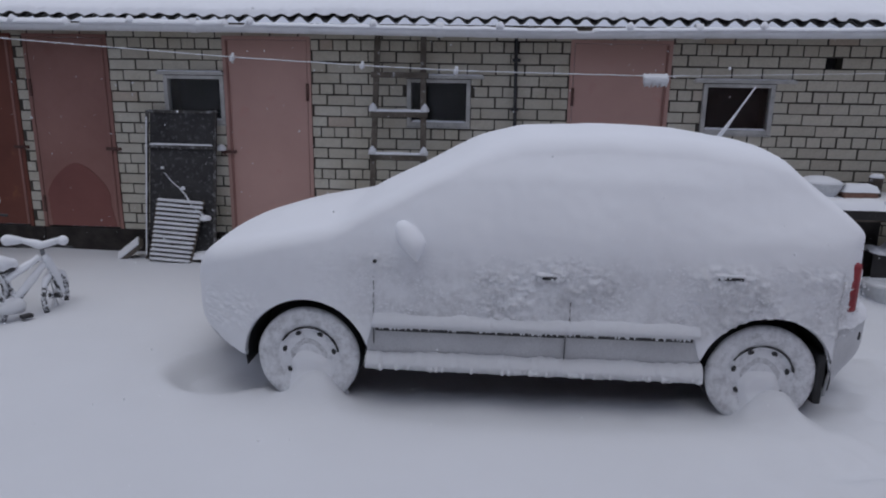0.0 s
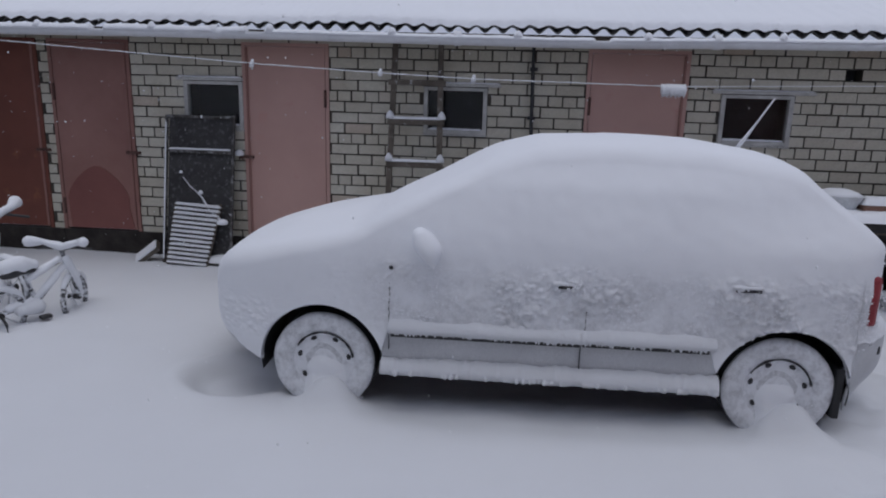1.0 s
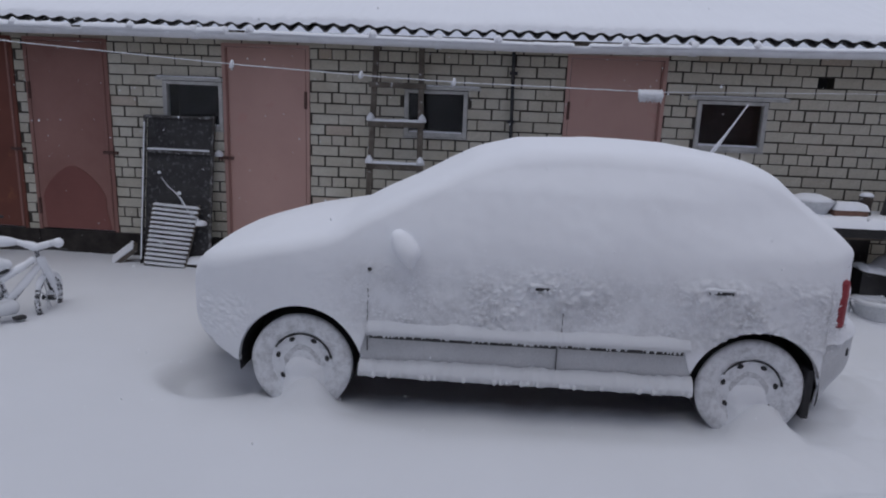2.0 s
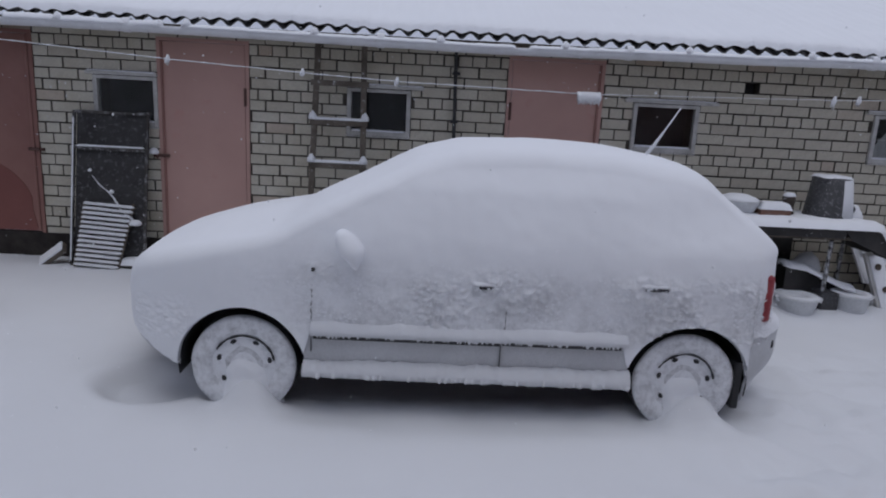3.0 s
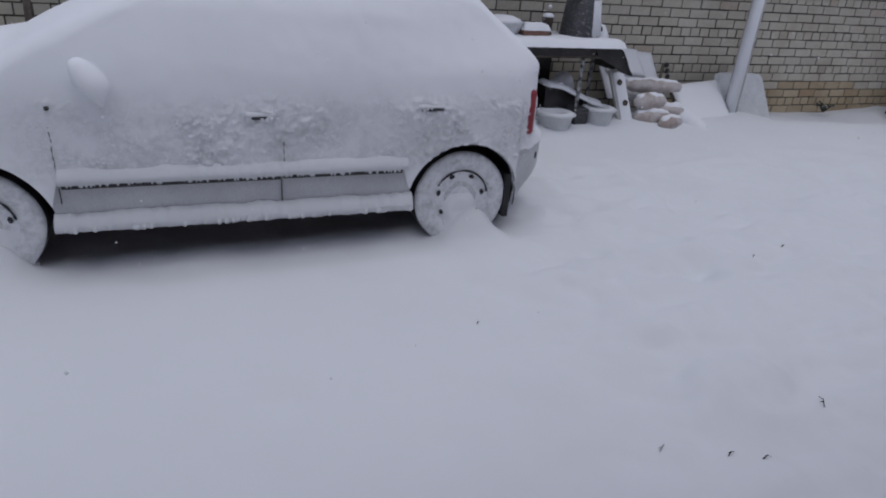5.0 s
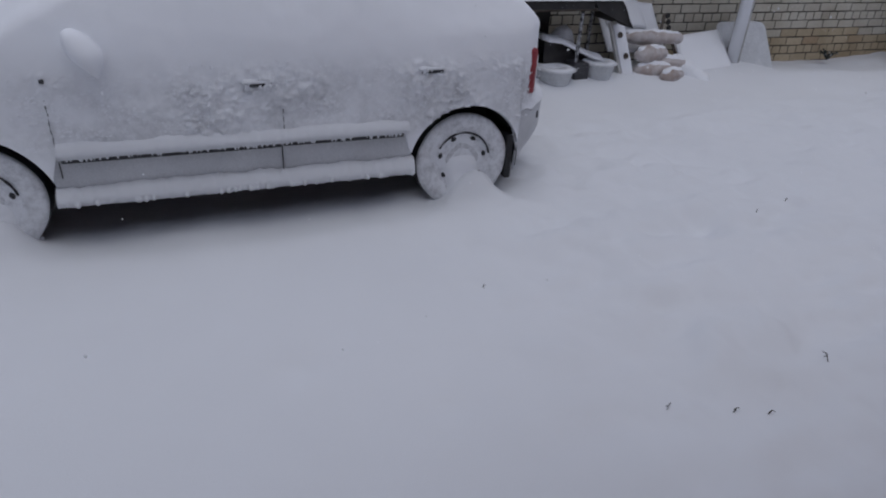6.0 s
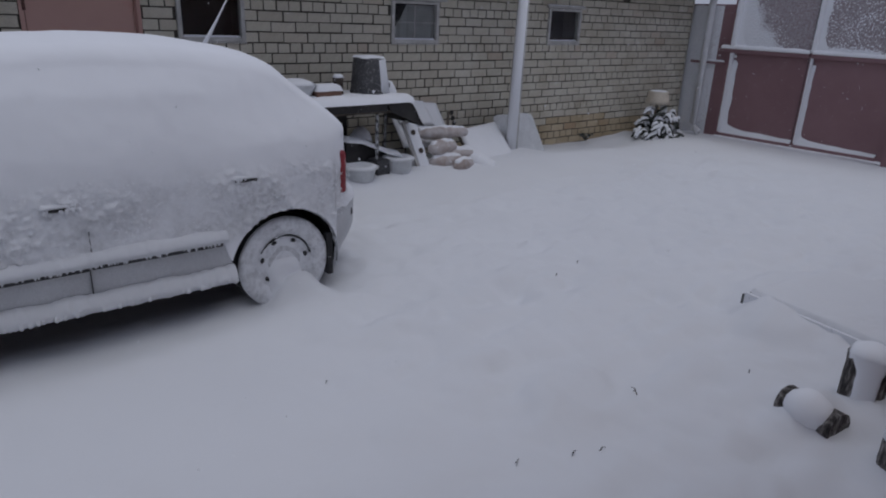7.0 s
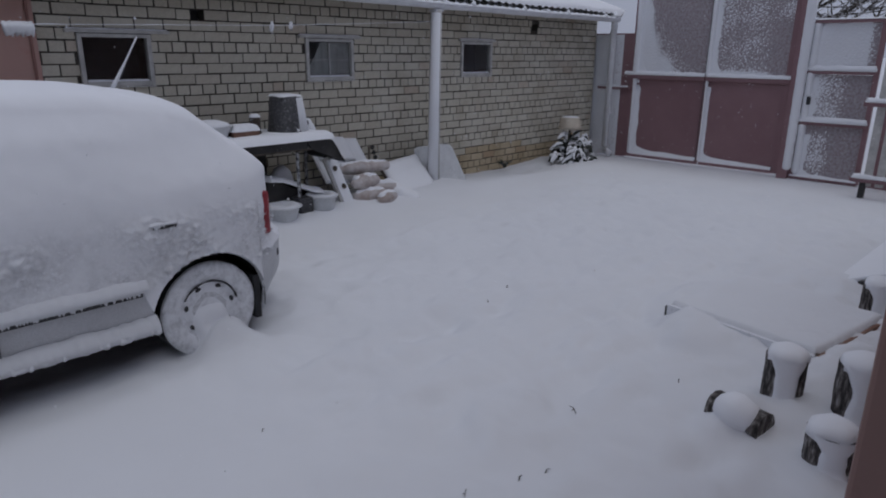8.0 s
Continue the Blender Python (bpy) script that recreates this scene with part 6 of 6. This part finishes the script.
# ---- low board table, logs and twigs in the yard ----
FROSTED = dusted("frosted_old_board", (0.22, 0.19, 0.18), (0.30, 0.27, 0.25), 0.88, 30.0, 0.9, soft=0.12)
cover = thing("low_platform", (0.88, -5.05, 0.1), "low square wooden platform under smooth snow", "platform")
CV = pose(0.92, -5.075, 0.0, 0, 0, -10)
part("deck", solid(-0.43, 0.43, -0.45, 0.45, 0.185, 0.212, 0.004, CV), OLDWOOD, cover)
for lx, ly in ((-0.40, 0.42), (0.40, 0.42), (-0.40, -0.42), (0.40, -0.42)):
    part("leg", solid(lx - 0.03, lx + 0.03, ly - 0.03, ly + 0.03, 0.0, 0.185, 0.0, CV), DARKIRON, cover)
top_snow = drift(-0.435, 0.435, -0.455, 0.455, 0.208, 0.030, 9.0, 0.012, 0.010, 0.004)
top_snow.transform(CV)
part("snow", top_snow, YARDSNOW, cover)
part("side_board", solid(-0.452, -0.432, -0.45, 0.47, 0.04, 0.205, 0.003, CV), FROSTED, cover, "board dusted with blown snow")
part("board_end", solid(-0.456, -0.428, 0.472, 0.482, 0.02, 0.19, 0.002, CV), DARKIRON, cover, "dark bare end of the board")
part("side_board", solid(-0.43, 0.43, -0.474, -0.454, 0.04, 0.205, 0.003, CV), CLAY, cover, "red-brown board bare of snow")
part("side_board", solid(0.432, 0.452, -0.45, 0.45, 0.04, 0.205, 0.003, CV), CLAY, cover)


def log_drape(x, y, z, r, h, seed):
    """Snow driven against the windward side of an upright log, flaring at its foot."""
    verts, faces, n, m = [], [], 26, 22
    for j in range(m + 1):
        v = j / m
        for i in range(n + 1):
            u = -1 + 2 * i / n
            half = 0.40 + 0.26 * (1 - v) ** 2 + 0.40 * ramp01(0.66, 1.0, v) + 0.12 * noise.noise((v * 4, seed, 0))
            a = radians(206) + u * 1.35
            d = 1 - abs(u + 0.05) / half
            q = r * 0.90 + 0.030 * ramp01(-0.08, 0.45, d) + r * 0.55 * (1 - ramp01(0.0, 0.40, v)) * ramp01(0.0, 0.7, d)
            verts.append((x + q * math.cos(a), y + q * math.sin(a), z - 0.02 + (h + 0.03) * v))
    for j in range(m):
        for i in range(n):
            k = j * (n + 1) + i
            faces.append((k, k + 1, k + n + 2, k + n + 1))
    return mesh_of("log_drape", verts, faces, True)


def log(x, y, z, r, h, lying=None, seed=0):
    root = thing("log", (x, y, 0.1), "short cut log standing in the snow with a snow cap" if lying is None else "short cut log lying on its side half covered by snow", "log", "cut logs in the snow")
    bm = bmesh.new()
    sides, levels = 40, 10
    rings = []
    for j in range(levels + 1):
        ring = []
        for k in range(sides):
            a = 2 * math.pi * k / sides
            q = r * (1 + 0.05 * noise.noise((math.cos(a) * 1.5 + seed, math.sin(a) * 1.5, j * 0.1)) + 0.055 * noise.noise((math.cos(a) * 7, math.sin(a) * 7, j * 0.25 + seed)))
            ring.append(bm.verts.new((q * math.cos(a), q * math.sin(a), h * j / levels)))
        rings.append(ring)
    for p, q in zip(rings, rings[1:]):
        for k in range(sides):
            bm.faces.new((p[k], p[(k + 1) % sides], q[(k + 1) % sides], q[k]))
    bm.faces.new(rings[0][::-1])
    bm.faces.new(rings[-1])
    m = Matrix.Translation((x, y, z)) if lying is None else pose(x, y, z, *lying)
    bm.transform(m)
    part("bark", bm, BARKLOG, root, "deeply furrowed dark bark")
    if lying is None:
        part("snow_cap", lathe([(r * 0.99, h - 0.022), (r * 1.01, h + 0.004), (r * 0.90, h + 0.030), (r * 0.60, h + 0.048), (r * 0.1, h + 0.055)], (x, y, z), "z", 30, wobble=0.14), SNOW, root, "", True)
        part("blown_snow", log_drape(x, y, z, r, h, seed), SNOW, root, "snow driven onto one side")
    else:
        d = (m.to_3x3() @ Vector((0, 0, h)))
        c = Vector((x, y, z))
        part("snow_cap", blob([c + d * 0.30 + Vector((-r * 0.2, 0, r * 0.30)), c + d * 0.5 + Vector((-r * 0.35, 0, r * 0.35)), c + d * 0.72 + Vector((-r * 0.25, 0, r * 0.30))], [r * 1.05, r * 1.25, r * 1.1], seed, None, 0.32), SNOW, root, "", True)


bk, bnt, bb = material("furrowed_bark", 0.95)
fur = grain(bnt, 42.0, 6.0, 0.7)
fur_map = bnt.nodes.new("ShaderNodeMapping")
fur_map.inputs["Scale"].default_value = (1.0, 1.0, 0.28)
bnt.links.new(fur.inputs["Vector"].links[0].from_socket, fur_map.inputs["Vector"])
bnt.links.new(fur_map.outputs[0], fur.inputs["Vector"])
bnt.links.new(ramp(bnt, fur.outputs[0], ((0.36, (0.022, 0.019, 0.018)), (0.48, (0.07, 0.062, 0.058)), (0.56, (0.19, 0.175, 0.165)), (0.64, (0.34, 0.32, 0.31)), (0.74, (0.72, 0.74, 0.77)))).outputs[0], bb.inputs["Base Color"])
bump(bnt, bb, fur.outputs[0], 1.0, 0.02)
BARKLOG = bk

log(-0.04, -5.42, 0.08, 0.092, 0.275, None, 1)
log(0.01, -5.73, 0.06, 0.100, 0.335, None, 2)
log(-0.475, -5.74, 0.09, 0.096, 0.185, None, 3)
log(1.53, -5.51, 0.06, 0.10, 0.275, None, 4)
log(-0.41, -5.235, 0.165, 0.074, 0.255, (90, 0, -12), 5)
tipped = thing("tipped_sheet", (1.9, -5.2, 0.1), "dark ribbed sheet tipped up with snow on it", "sheet")
tm = pose(2.72, -5.42, 0.25, -24, -9, -8)
part("sheet", solid(-0.62, 0.62, -0.25, 0.25, -0.015, 0.015, 0.004, tm), DARKIRON, tipped)
part("snow", solid(-0.60, 0.60, -0.20, 0.245, 0.016, 0.05, 0.015, tm), SNOW, tipped)
for k in range(3):
    part("rib", solid(-0.62, 0.62, -0.245 + 0.02 * k, -0.237 + 0.02 * k, 0.016, 0.03, 0.0, tm), ZINC, tipped)

for i, (tx, ty, a, ln0) in enumerate(((-1.685, -4.796, 0.6, 0.075), (-1.452, -4.876, 0.2, 0.06), (-1.328, -4.915, -0.3, 0.055), (-0.845, -4.762, 1.2, 0.10), (-1.972, -3.81, 0.3, 0.035), (-0.02, -3.51, 0.4, 0.04), (0.321, -3.406, 0.1, 0.04), (-0.296, -5.01, 0.5, 0.03))):
    z, ln = snow_height(tx, ty), ln0 * 0.6
    tw = thing("twig", (tx, ty, z), "dry dark twig end poking from the snow", "twig", "twigs in the snow")
    part("stem", tube([(tx, ty, z - 0.01), (tx + ln * 0.5 * math.cos(a), ty + ln * 0.5 * math.sin(a), z + 0.018), (tx + ln * math.cos(a), ty + ln * math.sin(a), z + 0.010)], [0.003, 0.0025, 0.0015], 5), BARK, tw)
    part("stub", tube([(tx + ln * 0.4 * math.cos(a), ty + ln * 0.4 * math.sin(a), z + 0.012), (tx + ln * 0.5 * math.cos(a + 0.4), ty + ln * 0.5 * math.sin(a + 0.4), z + 0.008)], 0.002, 4), BARK, tw)

# ---- painted porch post beside the camera ----
PORCH = rust_paint("brown_porch_paint", (0.24, 0.14, 0.12), (0.30, 0.18, 0.155), (0.20, 0.115, 0.10))
porch = thing("porch_post", (-2.42, -6.14, 0.0), "brown painted wooden porch post", "post")
part("shaft", solid(-2.55, -2.41, -6.242, -6.102, -0.05, 2.6, 0.006), PORCH, porch)
house = alone("wall_house", solid(-2.405, 3.4, -6.30, -6.16, -0.1, 2.7), PORCH, "brown boarded house wall beside the porch", kind="structure")
for i in range(19):
    z = 0.0 + 0.14 * i
    part("board", solid(-2.403, 3.38, -6.158, -6.136, z, z + 0.132, 0.003), PORCH, house)

# ---- falling snow ----
flakes = random.Random(31)
fv, ff = [], []
for k in range(1500):
    x, y, z = flakes.uniform(-8.0, 6.5), flakes.uniform(-5.0, -0.3), flakes.uniform(0.2, 2.4)
    if -5.2 < x < -0.8 and -3.1 < y < -1.0 and z < 1.7:
        continue
    q = flakes.choice((0.0022, 0.0028, 0.0034, 0.005))
    n0 = len(fv)
    fv += [(x + dx * q * flakes.uniform(0.7, 1.3), y + dy * q, z + dz * q * flakes.uniform(0.7, 1.3)) for dx, dy, dz in ((1, 0, 0), (-1, 0, 0), (0, 1, 0), (0, -1, 0), (0, 0, 1), (0, 0, -1))]
    ff += [tuple(n0 + i for i in t) for t in ((0, 2, 4), (2, 1, 4), (1, 3, 4), (3, 0, 4), (2, 0, 5), (1, 2, 5), (3, 1, 5), (0, 3, 5))]
alone("snowflakes", mesh_of("snowflakes", fv, ff), SNOW, "light snow falling through the air over the yard", "snowfall", "stuff")

# ---- brick faces, last ----
bricks(wall_body)
